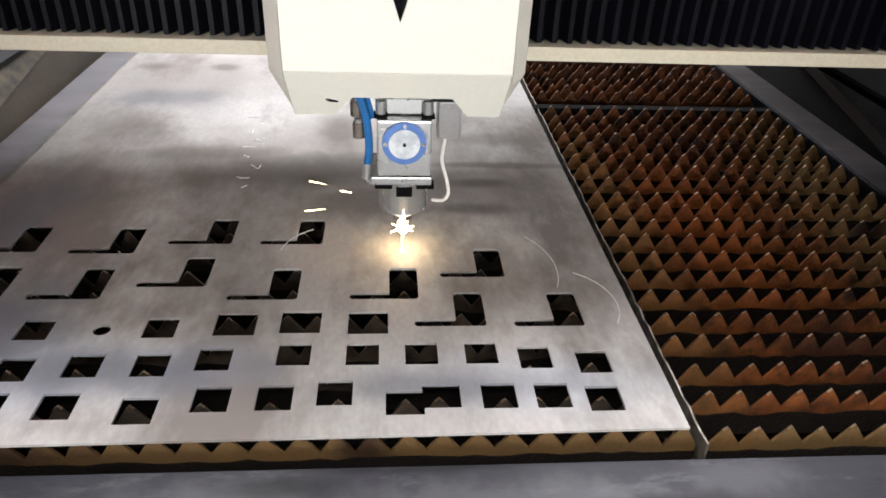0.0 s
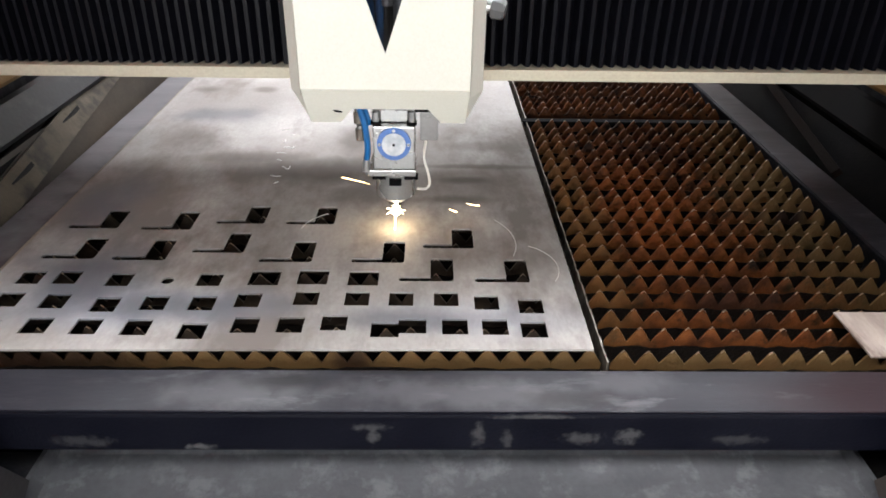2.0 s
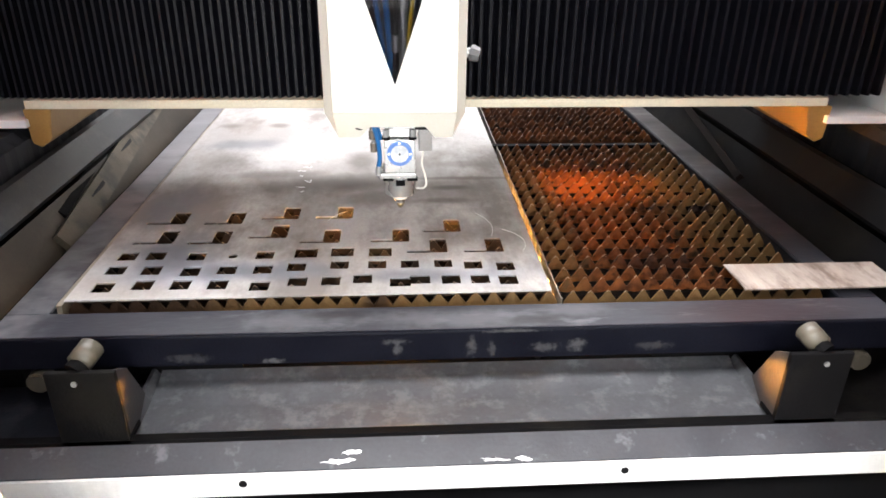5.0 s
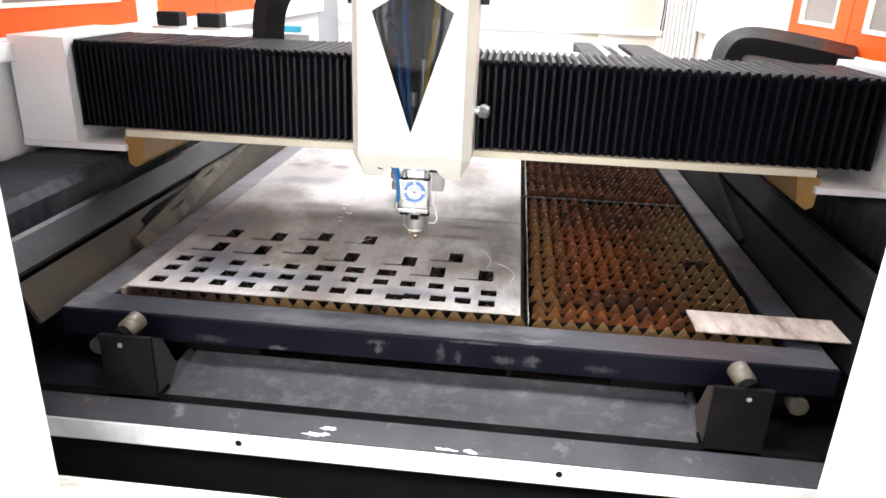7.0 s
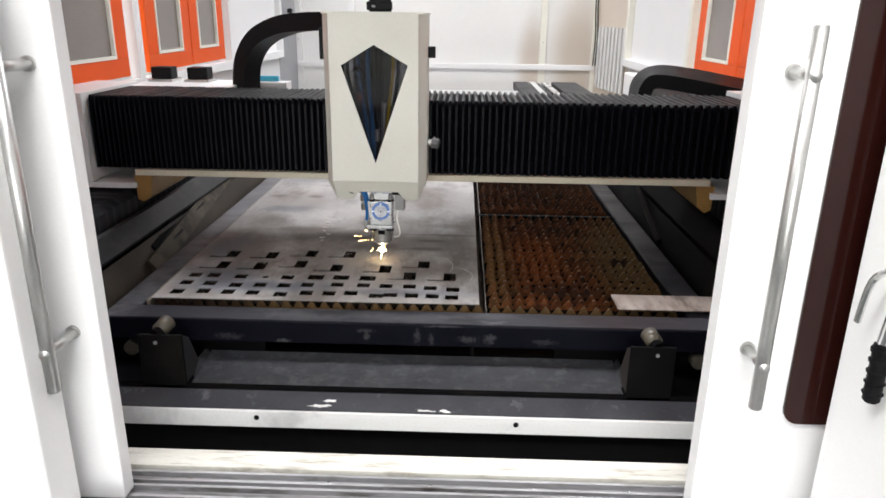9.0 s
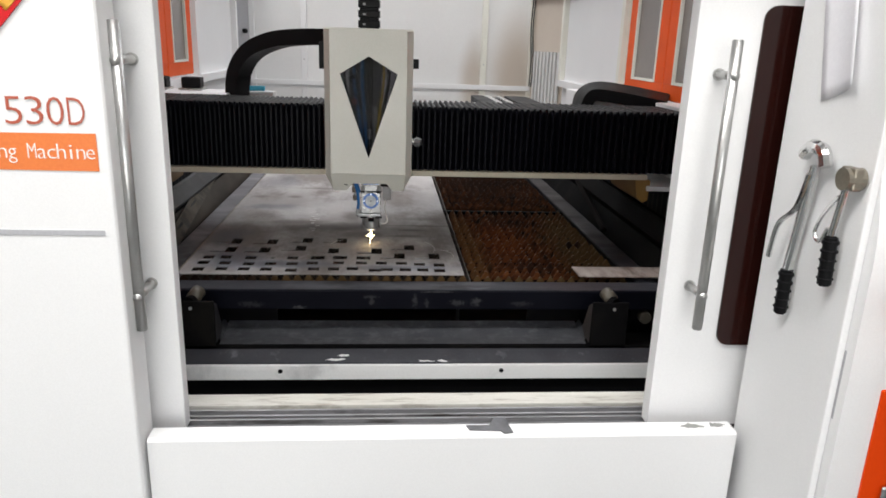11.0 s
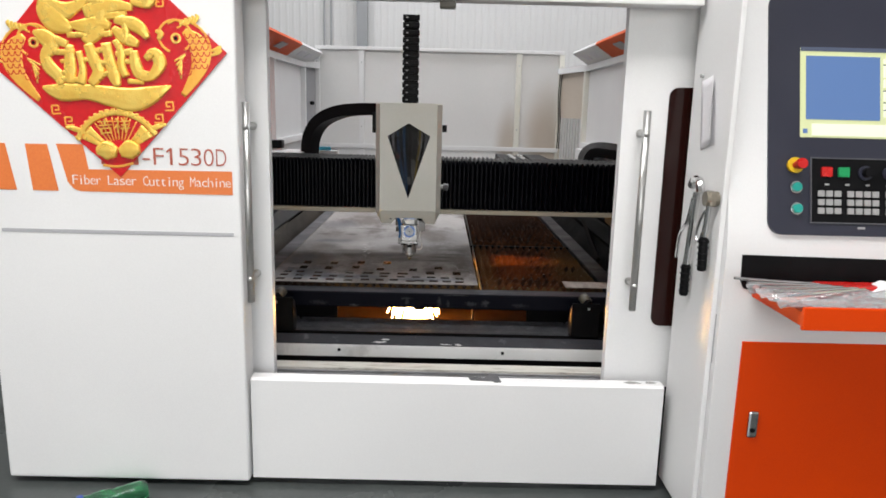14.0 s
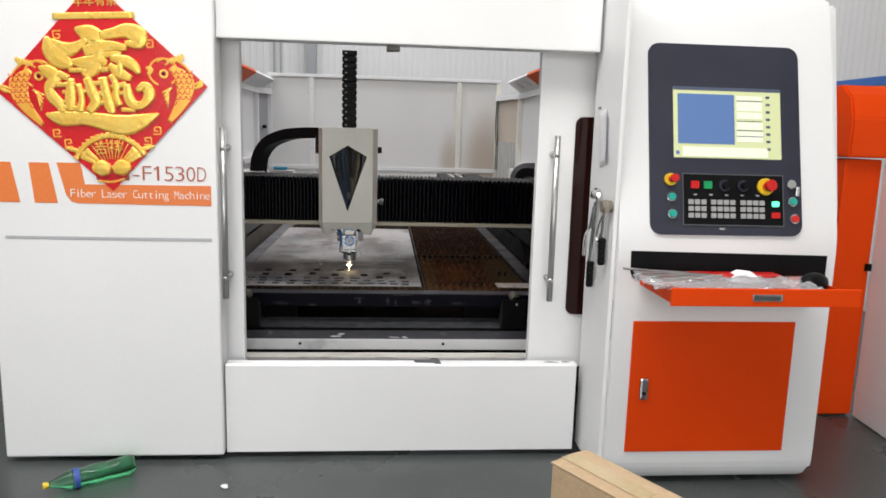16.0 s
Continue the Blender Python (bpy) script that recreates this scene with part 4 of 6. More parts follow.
def gantry():
    g = thing("gantry", "cream laser gantry beam wrapped in black folded bellows", "gantry")
    bellows("bellows", -1.185, -0.19, 0.019, 0.024, g)
    bellows("bellows", 0.05, 1.455, 0.024, 0.034, g)
    part("beam", box(-1.18, 1.45, 1.30, 1.60, 0.889, 1.145), CREAM, g)
    part("lower_strip", box(-1.02, 1.265, 1.218, 1.63, 0.862, 0.886, 0.002), STAINED, g, "cream strip stained by smoke")
    for x0, x1 in ((-1.385, -1.187), (1.457, 1.60)):
        part("end_plate", box(x0, x1, 1.20, 1.72, 0.835, 1.185, 0.004), WHITE, g)
    for x0, x1 in ((-1.39, -1.02), (1.266, 1.62)):
        part("end_shelf", box(x0, x1, 1.203, 1.72, 0.812, 0.8345, 0.003), WHITE, g)
    for x, s in ((-1.03, 1), (1.285, -1)):
        part("carriage_block", prism([(x + s * 0.075, 0.861), (x, 0.861), (x + s * 0.006, 0.764), (x + s * 0.03, 0.752), (x + s * 0.06, 0.775)], "y", 1.222, 1.62, bevel=0.002), TARRED, g, "smoke-browned carriage block")
    # top of the beam: back rails, motors
    part("top_plate", box(0.10, 0.62, 1.66, 2.05, 1.12, 1.135), BARESTEEL, g)
    for x, w, m_ in ((0.555, 0.075, BLACK), (0.64, 0.03, BARESTEEL), (0.68, 0.016, BLACK), (0.705, 0.03, SATIN), (0.76, 0.13, BLACK)):
        part("rack", box(x, x + w, 1.64, 2.4, 1.11, 1.150 if w > 0.02 else 1.142, 0.002), m_, g)
    part("left_box", box(-1.22, -0.74, 1.621, 1.95, 1.10, 1.175, 0.005), WHITE, g, "white connection box")
    for x in (-1.175, -1.005):
        part("plug", box(x, x + 0.095, 1.82, 1.90, 1.186, 1.24, 0.006), BLACK, g)
        part("plug_foot", box(x - 0.01, x + 0.105, 1.80, 1.92, 1.1755, 1.1855, 0.002), BARESTEEL, g)
    part("blue_tag", box(-0.70, -0.60, 1.90, 1.93, 1.176, 1.20, 0.002), surface("cyan_tag", (0.05, 0.42, 0.60)), g, "small cyan tag")
    part("tag_shelf", box(-0.715, -0.55, 1.86, 1.96, 1.10, 1.175, 0.003), WHITE, g)
    part("right_box", box(1.17, 1.50, 2.16, 2.5, 1.05, 1.20, 0.005), WHITE, g)
    part("cable_arch", tube([(1.165, 2.08, 1.07), (1.17, 2.08, 1.165), (1.225, 2.07, 1.212), (1.36, 2.02, 1.205), (1.60, 1.92, 1.165)], 0.04, flat=(0.10, 0.034)), BLACK, g, "black cable arch")
    return g


gantry()

HEAD = thing("laser_carriage", "cream laser head carriage with kite-shaped window and steel nozzle", "laser head", at=(0, 0, 0))


def head():
    h = HEAD
    kite = [(-0.003, 1.388), (-0.119, 1.317), (-0.003, 0.974), (0.115, 1.320)]
    part("front_cover", plate([(-0.160, 0.908), (0.152, 0.908), (0.152, 1.49), (-0.160, 1.49)], [kite], 0.006, pose(0, 1.003, 0, 90)), CREAM, h, "cream cover with kite-shaped window")
    part("window_pane", plate([(u * 1.04, 1.18 + (v - 1.18) * 1.03) for u, v in kite], [], 0.002, pose(0, 1.0085, 0, 90)), SMOKED, h, "smoked acrylic pane").visible_shadow = False
    for s, xe in ((-1, -0.161), (1, 0.153)):
        xo = xe + s * 0.026
        part("side_cover", prism([(xe, 1.0), (xo, 1.05), (xo, 1.224), (xo - s * 0.006, 1.224), (xo - s * 0.006, 1.052), (xe - s * 0.001, 1.008)], "z", 0.894, 1.488), CREAM, h)
    part("top_cover", box(-0.184, 0.176, 1.008, 1.40, 1.488, 1.496, 0.002), CREAM, h)
    chin = [(-0.160, 0.899), (-0.156, 0.829), (-0.098, 0.829), (-0.070, 0.860), (0.074, 0.860), (0.100, 0.829), (0.148, 0.829), (0.152, 0.899)]
    part("chin", plate([(u, (v - 0.9) * 1.45) for u, v in chin], [], 0.006, pose(0, 1.003, 0.908, 90 + 36)), CREAM, h)
    for s, xc, xt, xo in ((-1, -0.160, -0.156, -0.187), (1, 0.152, 0.148, 0.179)):
        bm = bmesh.new()
        for q in ((xc, 1.004, 0.907), (xt, 1.066, 0.826), (xt, 1.215, 0.855), (xo, 1.052, 0.893), (xo, 1.222, 0.893), (xt - s * 0.008, 1.010, 0.905), (xt - s * 0.008, 1.075, 0.832), (xt - s * 0.008, 1.215, 0.862), (xc, 1.222, 0.897)):
            bm.verts.new(q)
        bmesh.ops.convex_hull(bm, input=list(bm.verts))
        part("chin_side", bm, CREAM, h)
    part("inner_back", box(-0.178, 0.170, 1.20, 1.206, 0.87, 1.486), surface("dull_inner_plate", (0.055, 0.055, 0.058), (0.02, 0.02, 0.022), 0.4, 0.3, scale=9, spread=0.15), h)
    part("carriage", box(-0.12, 0.115, 1.208, 1.226, 0.89, 1.15, 0.004), SOOTSTEEL, h)
    part("rear_body", box(-0.172, 0.164, 1.225, 1.40, 1.19, 1.487, 0.004), CREAM, h)
    # seen through the kite window
    part("servo", box(-0.06, 0.01, 1.10, 1.19, 1.16, 1.40, 0.006), BLACK, h)
    part("lead_screw", rod((0.02, 1.10, 0.90), (0.02, 1.10, 1.18), 0.012), BARESTEEL, h)
    for k, (x, m_, r) in enumerate(((-0.05, BLUEHOSE, 0.006), (-0.024, BLUEHOSE, 0.007), (-0.004, BLACK, 0.006), (0.045, YELLOW, 0.005), (0.06, BLACK, 0.007), (-0.08, BLACK, 0.006), (0.08, BARESTEEL, 0.004))):
        part("hose", tube([(x * 1.2, 1.06 + 0.01 * (k % 3), 1.42), (x * 1.3, 1.05, 1.30), (x * 0.9, 1.05, 1.15), (x * 0.6, 1.06, 1.02), (x * 0.7 - 0.01, 1.09, 0.88)], r), m_, h)
    part("fitting", rod((-0.07, 1.05, 1.29), (-0.07, 1.08, 1.33), 0.016), CHROME, h)
    part("fitting", rod((0.0, 1.04, 1.05), (0.0, 1.04, 1.09), 0.010), BARESTEEL, h)
    part("label", box(0.05, 0.075, 1.048, 1.05, 1.18, 1.30), PAPER, h)
    part("guide_plate", box(0.058, 0.105, 1.12, 1.135, 1.00, 1.40, 0.003), ALU, h, "bright guide plate")
    part("bracket_plate", box(-0.118, -0.085, 1.06, 1.075, 1.22, 1.36, 0.003), ALU, h, "bright side bracket")
    part("red_cap", rod((-0.062, 1.035, 1.205), (-0.062, 1.06, 1.205), 0.012, seg=14), surface("dull_red_cap", (0.30, 0.06, 0.04), None, 0.4), h, "dull red valve cap")
    for k in range(5):
        z = 1.33 - 0.035 * k
        part("coil_wire", tube([(-0.10 + 0.012 * k, 1.05, z), (-0.07, 1.035, z + 0.02), (-0.045, 1.05, z - 0.015), (-0.06, 1.06, z - 0.04)], 0.0032, seg=6), BLACK, h)
    # knobs on the cover's side
    knob = part("side_knob", rod((0.178, 1.14, 1.03), (0.197, 1.14, 1.03), 0.013, seg=16), BARESTEEL, h)
    part("knob_grip", rod((0.197, 1.14, 1.03), (0.222, 1.132, 1.025), 0.023, 0.019, seg=8, bevel=0.003), surface("grey_knob_plastic", (0.16, 0.16, 0.165), (0.10, 0.10, 0.105), 0.35, bump=0.03), knob, "grey star knob")
    part("side_switch", box(0.180, 0.206, 1.12, 1.15, 1.34, 1.38, 0.003), BLACK, h)
    part("side_switch", box(-0.212, -0.188, 1.10, 1.15, 1.33, 1.44, 0.003), BLACK, h)
    # the optical head
    part("label_block", box(-0.034, 0.046, 1.075, 1.15, 0.842, 0.90, 0.003), SATIN, h)
    part("blue_label", box(-0.026, 0.038, 1.072, 1.075, 0.848, 0.874, 0.001), BLUERING, h, "blue label plate")
    part("neck", box(-0.022, 0.034, 1.084, 1.145, 0.816, 0.842, 0.002), SATIN, h)
    for x in (-0.030, 0.042):
        part("clamp", rod((x, 1.078, 0.820), (x, 1.078, 0.840), 0.008, seg=12), SATIN, h)
        part("clamp_foot", box(x - 0.010, x + 0.010, 1.068, 1.09, 0.8145, 0.8195, 0.001), SOOTSTEEL, h)
    part("optic_block", box(-0.036, 0.048, 1.062, 1.15, 0.722, 0.814, 0.003), SATIN, h, "bright steel lens block")
    dial = part("dial_ring", rod((0.006, 1.062, 0.779), (0.006, 1.056, 0.779), 0.034, seg=40), BLUERING, h, "blue ring round the lens port")
    part("dial_face", rod((0.006, 1.0555, 0.779), (0.006, 1.0535, 0.779), 0.024, seg=36), surface("milky_port", (0.66, 0.68, 0.70), (0.42, 0.46, 0.50), 0.25, scale=70, spread=0.15), dial)
    part("dial_screw", rod((0.006, 1.0534, 0.779), (0.006, 1.0515, 0.779), 0.0028, seg=10), SOOTSTEEL, dial)
    for a in (0, 90, 180):
        part("dial_screw", rod((0.006 + 0.029 * math.cos(radians(a)), 1.056, 0.779 + 0.029 * math.sin(radians(a))), (0.006 + 0.029 * math.cos(radians(a)), 1.0535, 0.779 + 0.029 * math.sin(radians(a))), 0.0036, seg=10), CHROME, dial)
    part("flange", box(-0.046, 0.050, 1.058, 1.152, 0.708, 0.7215, 0.002), SATIN, h)
    for x in (-0.026, 0.040):
        part("flange_foot", box(x - 0.014, x + 0.014, 1.060, 1.08, 0.700, 0.7075, 0.001), SOOTSTEEL, h)
    part("sleeve", rod((0.006, 1.108, 0.7075), (0.006, 1.108, 0.648), 0.041, seg=36, bevel=0.0015), SATIN, h, "polished steel sleeve")
    part("sleeve_clip", box(-0.006, 0.020, 1.063, 1.070, 0.684, 0.700, 0.002), SOOTSTEEL, h)
    part("ceramic_ring", rod((0.006, 1.108, 0.648), (0.006, 1.108, 0.634), 0.020, seg=28), surface("ceramic", (0.75, 0.73, 0.68)), h)
    for z in (0.634, 0.627):
        part("nozzle_ring", rod((0.006, 1.108, z), (0.006, 1.108, z - 0.0055), 0.0165, seg=24), CHROME, h)
    part("nozzle", rod((0.006, 1.108, 0.621), (0.006, 1.108, 0.604), 0.013, 0.005, seg=24), surface("brass_nozzle", (0.62, 0.48, 0.26), None, 0.25, 1.0), h, "small brass nozzle", True)
    part("blue_hose", tube([(-0.078, 1.09, 0.91), (-0.068, 1.075, 0.868), (-0.052, 1.07, 0.815), (-0.048, 1.072, 0.765), (-0.051, 1.076, 0.738)], 0.0062), BLUEHOSE, h, "blue air hose")
    part("blue_hose", tube([(-0.064, 1.10, 0.91), (-0.058, 1.085, 0.865), (-0.043, 1.085, 0.81)], 0.0055), BLUEHOSE, h, "blue air hose")
    part("hose_fitting", rod((-0.052, 1.076, 0.738), (-0.053, 1.076, 0.712), 0.0075, seg=14), SATIN, h)
    part("hose_elbow", tube([(-0.053, 1.076, 0.716), (-0.050, 1.074, 0.708), (-0.040, 1.074, 0.706)], 0.005), SATIN, h)
    for k, z in enumerate((0.840, 0.808, 0.772)):
        part("valve", rod((-0.070 + 0.003 * k, 1.10, z), (-0.070 + 0.003 * k, 1.10, z + 0.024), 0.010, seg=14), BROWNSTEEL, h)
        part("valve_ring", rod((-0.070 + 0.003 * k, 1.10, z + 0.024), (-0.070 + 0.003 * k, 1.10, z + 0.031), 0.0068, seg=14), SATIN, h)
    part("loose_wire", tube([(-0.075, 1.08, 0.872), (-0.10, 1.05, 0.866), (-0.106, 1.04, 0.856), (-0.088, 1.045, 0.853), (-0.074, 1.06, 0.866)], 0.0035), BLACK, h)
    part("sensor_box", box(0.058, 0.094, 1.08, 1.13, 0.778, 0.838, 0.003), surface("grey_sensor_shell", (0.30, 0.29, 0.29), (0.22, 0.21, 0.21), 0.3, scale=20), h)
    part("sensor_plug", prism([(0.048, 0.84), (0.098, 0.84), (0.098, 0.856), (0.080, 0.885), (0.048, 0.885)], "y", 1.075, 1.13), BLACK, h)
    part("sensor_wire", tube([(0.070, 1.08, 0.778), (0.066, 1.075, 0.745), (0.074, 1.07, 0.715), (0.078, 1.068, 0.690), (0.070, 1.07, 0.676), (0.052, 1.075, 0.674)], 0.0028), surface("white_wire", (0.75, 0.73, 0.68)), h, "thin white sensor wire")
    # rigid vertical cable chain
    part("chain_band", box(-0.048, 0.034, 1.245, 1.262, 1.40, 1.975), BLACK, h)
    z = 1.42
    while z < 1.97:
        part("chain_link", box(-0.054, 0.040, 1.215, 1.245, z, z + 0.030, 0.004), BLACK, h)
        part("chain_pin", box(-0.034, -0.022, 1.212, 1.2155, z + 0.010, z + 0.017), KEYGREY, h)
        z += 0.041
    arc = [(-0.16, 1.40, 1.458), (-0.32, 1.52, 1.455), (-0.47, 1.64, 1.435), (-0.60, 1.72, 1.375), (-0.67, 1.75, 1.27), (-0.685, 1.75, 1.13)]
    part("cable_chain", tube(arc, 0.04, flat=(0.05, 0.036)), BLACK, h, "black curved cable chain")


head()

# ---- operator console ----
CON_Y = -0.53
GROOVEDARK = surface("dark_grey_frame", (0.10, 0.10, 0.11), (0.08, 0.08, 0.09), 0.4, bump=0.0)
TILT_DEG = 13.4


def face(x, z, out=0.0):
    """A place on the console's inclined upper face at height z, out metres proud of it."""
    t = radians(TILT_DEG)
    k = (z - 1.06) / math.cos(t)
    return Vector((x, CON_Y + k * math.sin(t) - out * math.cos(t), 1.06 + k * math.cos(t) + out * math.sin(t)))


FACE = Matrix.Translation((0, CON_Y, 1.06)) @ pose(0, 0, 0, 90 - TILT_DEG, 0, 0)  # own x, y run along the face, z out of it


def on_face(z):
    return (z - 1.06) / math.cos(radians(TILT_DEG))


def console():
    c = thing("operator_console", "white laser-cutter operator console with orange door and open drawer", "control console")
    prof = [(-0.10, -0.07), (-0.10, 2.14), (-0.26, 2.125)]
    for (y0, z0), (y1, z1), (y2, z2), n in (((-0.26, 2.125), (-0.286, 2.09), (-0.320, 1.943), 6), ((-0.512, 1.135), (-0.530, 1.06), (-0.530, 0.985), 7), ((-0.530, 0.06), (-0.530, -0.075), (-0.42, -0.075), 8)):
        for i in range(1 if n == 6 else 0, n + 1):
            f = i / n
            prof.append(((1 - f) ** 2 * y0 + 2 * f * (1 - f) * y1 + f * f * y2, (1 - f) ** 2 * z0 + 2 * f * (1 - f) * z1 + f * f * z2))
    shell = prism(prof, "x", 1.135, 2.115)
    rims = [g for g in shell.edges if abs(g.verts[0].co.x - g.verts[1].co.x) < 1e-6 and min(g.verts[0].co.y, g.verts[1].co.y) < -0.2]
    bmesh.ops.bevel(shell, geom=rims, offset=0.026, segments=4, affect="EDGES", profile=0.5)
    part("body", shell, WHITE, c, "white sheet-metal body")
    part("side_return", box(1.115, 1.134, -0.50, -0.112, -0.055, 2.18, 0.004), WHITE, c)
    part("right_return", prism([(-0.10, 0.0), (-0.10, 2.12), (-0.25, 2.10), (-0.42, 1.2), (-0.46, 0.95), (-0.44, 0.1), (-0.38, 0.0)], "x", 2.116, 2.17, bevel=0.01), WHITE, c)
    # panel
    def raised(name, x0, x1, z0, z1, r, lift, mat_, parent=c, label="", thick=0.006):
        return part(name, plate(rounded(x0, x1, on_face(z0), on_face(z1), r), [], thick, FACE @ pose(0, 0, lift - thick / 2)), mat_, parent, label)
    panel = raised("control_panel", 1.268, 1.95, 1.075, 1.893, 0.05, 0.008, BLACKPANEL, label="dark blue-black control panel", thick=0.016)
    screen = raised("screen", 1.376, 1.862, 1.402, 1.706, 0.004, 0.010, SCREENYELLOW, label="lit screen with blue field and pale menu")
    def lit(x0, x1, z0, z1, m_, name="screen_field", lift=0.0125):
        raised(name, x0, x1, z0, z1, 0.001, lift, m_, screen, thick=0.002)
    lit(1.376, 1.862, 1.692, 1.706, SCREENDARK)
    lit(1.395, 1.650, 1.462, 1.676, SCREENBLUE)
    lit(1.415, 1.800, 1.408, 1.448, SCREENPALE)
    for z0, z1 in ((1.655, 1.672), (1.608, 1.648), (1.574, 1.602), (1.528, 1.560), (1.474, 1.496), (1.500, 1.520)):
        lit(1.662, 1.778, z0, z1, SCREENPALE)
    for z in (1.650, 1.563, 1.523, 1.498):
        lit(1.662, 1.778, z - 0.0015, z + 0.0015, SCREENDARK, "menu_bar")
    for i in range(8):
        lit(1.794, 1.812, 1.664 - i * 0.032, 1.674 - i * 0.032, SCREENDARK, "menu_bar")
    lit(1.385, 1.400, 1.415, 1.430, SCREENBLUE)
    pad = raised("keypad", 1.415, 1.862, 1.118, 1.332, 0.006, 0.011, BLACK)
    for fr in ((1.411, 1.866, 1.331, 1.335), (1.411, 1.866, 1.115, 1.119), (1.411, 1.415, 1.119, 1.331), (1.862, 1.866, 1.119, 1.331)):
        raised("pad_frame", *fr, 0.0005, 0.013, GROOVEDARK, pad, thick=0.004)
    def knob(name, x, z, r, h, m_, base=0.011, parent=c, r2=None, label=""):
        p = face(x, z, base)
        return part(name, rod(p, face(x, z, base + h), r, r2, seg=24, bevel=0.0015), m_, parent, label)
    for x, z, r in ((1.356, 1.306, 0.027), (1.782, 1.283, 0.037)):
        base = knob("emergency_stop", x, z, r, 0.012, YELLOW, label="red emergency stop on yellow collar")
        knob("stop_stem", x, z, r * 0.45, 0.03, RED, 0.022, base)
        knob("stop_cap", x + 0.003, z, r * 0.66, 0.020, RED, 0.045, base)
    for x, z, m_ in ((1.361, 1.233, TEAL), (1.363, 1.162, TEAL), (1.905, 1.222, TEAL), (1.912, 1.148, RED)):
        b = knob("push_button", x, z, 0.021, 0.007, CHROME)
        knob("button_cap", x, z, 0.016, 0.010, m_, 0.017, b)
    k = knob("key_switch", 1.898, 1.295, 0.020, 0.014, CHROME)
    part("key", box(1.908, 1.924, -0.520, -0.512, 1.250, 1.292, 0.002), CHROME, k)
    for x, m_ in ((1.465, RED), (1.523, GREEN)):
        raised("square_button", x - 0.018, x + 0.018, 1.270, 1.302, 0.004, 0.020, m_, thick=0.012)
    for x in (1.598, 1.682):
        b = knob("rotary_knob", x, 1.285, 0.025, 0.008, BLACKPANEL)
        knob("knob_grip", x, 1.285, 0.016, 0.022, BLACK, 0.019, b)
    raised("lit_button", 1.811, 1.841, 1.199, 1.221, 0.006, 0.020, LITGREEN, label="lit green start button", thick=0.010)
    raised("square_button", 1.808, 1.844, 1.150, 1.174, 0.004, 0.020, RED, thick=0.010)
    for g, (gx, n) in enumerate(((1.447, 3), (1.548, 4), (1.680, 4))):
        for i in range(n):
            for j in range(3):
                x, z = gx + i * 0.0285, 1.214 - j * 0.0285
                raised("key", x - 0.011, x + 0.011, z - 0.010, z + 0.010, 0.002, 0.016, KEYGREY, thick=0.006)
    for i in range(5):
        raised("legend", 1.46 + i * 0.07, 1.475 + i * 0.07, 1.242, 1.248, 0.0005, 0.0125, KEYGREY, thick=0.001)
    raised("legend", 1.575, 1.60, 1.098, 1.106, 0.001, 0.0095, KEYGREY, thick=0.001)
    # drawer slot, drawer, lower door
    part("slot", plate([(1.190, 1.003), (2.075, 0.993), (2.075, 0.905), (1.30, 0.880), (1.235, 0.875), (1.205, 0.885), (1.193, 0.91)], [], 0.004, pose(0, CON_Y - 0.001, 0, 90)), BLACK, c, "black drawer opening")
    dr = part("drawer", box(1.226, 1.985, -0.905, -0.890, 0.852, 0.922, 0.003), ORANGE, c, "orange steel drawer, pulled out")
    part("drawer_floor", box(1.235, 1.975, -0.889, -0.54, 0.858, 0.866), ORANGE, dr)
    for x in (1.235, 1.967):
        part("drawer_side", box(x, x + 0.008, -0.889, -0.54, 0.866, 0.900), ORANGE, dr)
    hb = part("handle", box(1.545, 1.665, -0.909, -0.905, 0.874, 0.902, 0.001), CHROME, dr, "chrome recessed pull")
    part("recess", box(1.550, 1.655, -0.9105, -0.909, 0.879, 0.895), surface("shaded_recess", (0.2, 0.2, 0.2), None, 0.3, 0.9), hb)
    d = part("door", box(1.223, 1.962, -0.536, -0.529, 0.085, 0.692, 0.002), ORANGE, c, "orange cabinet door")
    lt = part("latch", box(1.270, 1.305, -0.548, -0.537, 0.335, 0.435, 0.008), CHROME, d, "chrome door latch")
    part("keyhole", rod((1.288, -0.548, 0.365), (1.288, -0.551, 0.365), 0.009, seg=12), BLACK, lt)
    part("vent_pipe", rod((1.62, -0.2, 2.13), (1.62, -0.2, 2.22), 0.02), BLACK, c)
    part("vent_pipe", rod((1.72, -0.22, 2.13), (1.72, -0.22, 2.20), 0.014), BLACK, c)
    part("scuff", box(1.1345, 1.1349, -0.505, -0.49, 0.60, 0.78), GROOVE, c)


console()


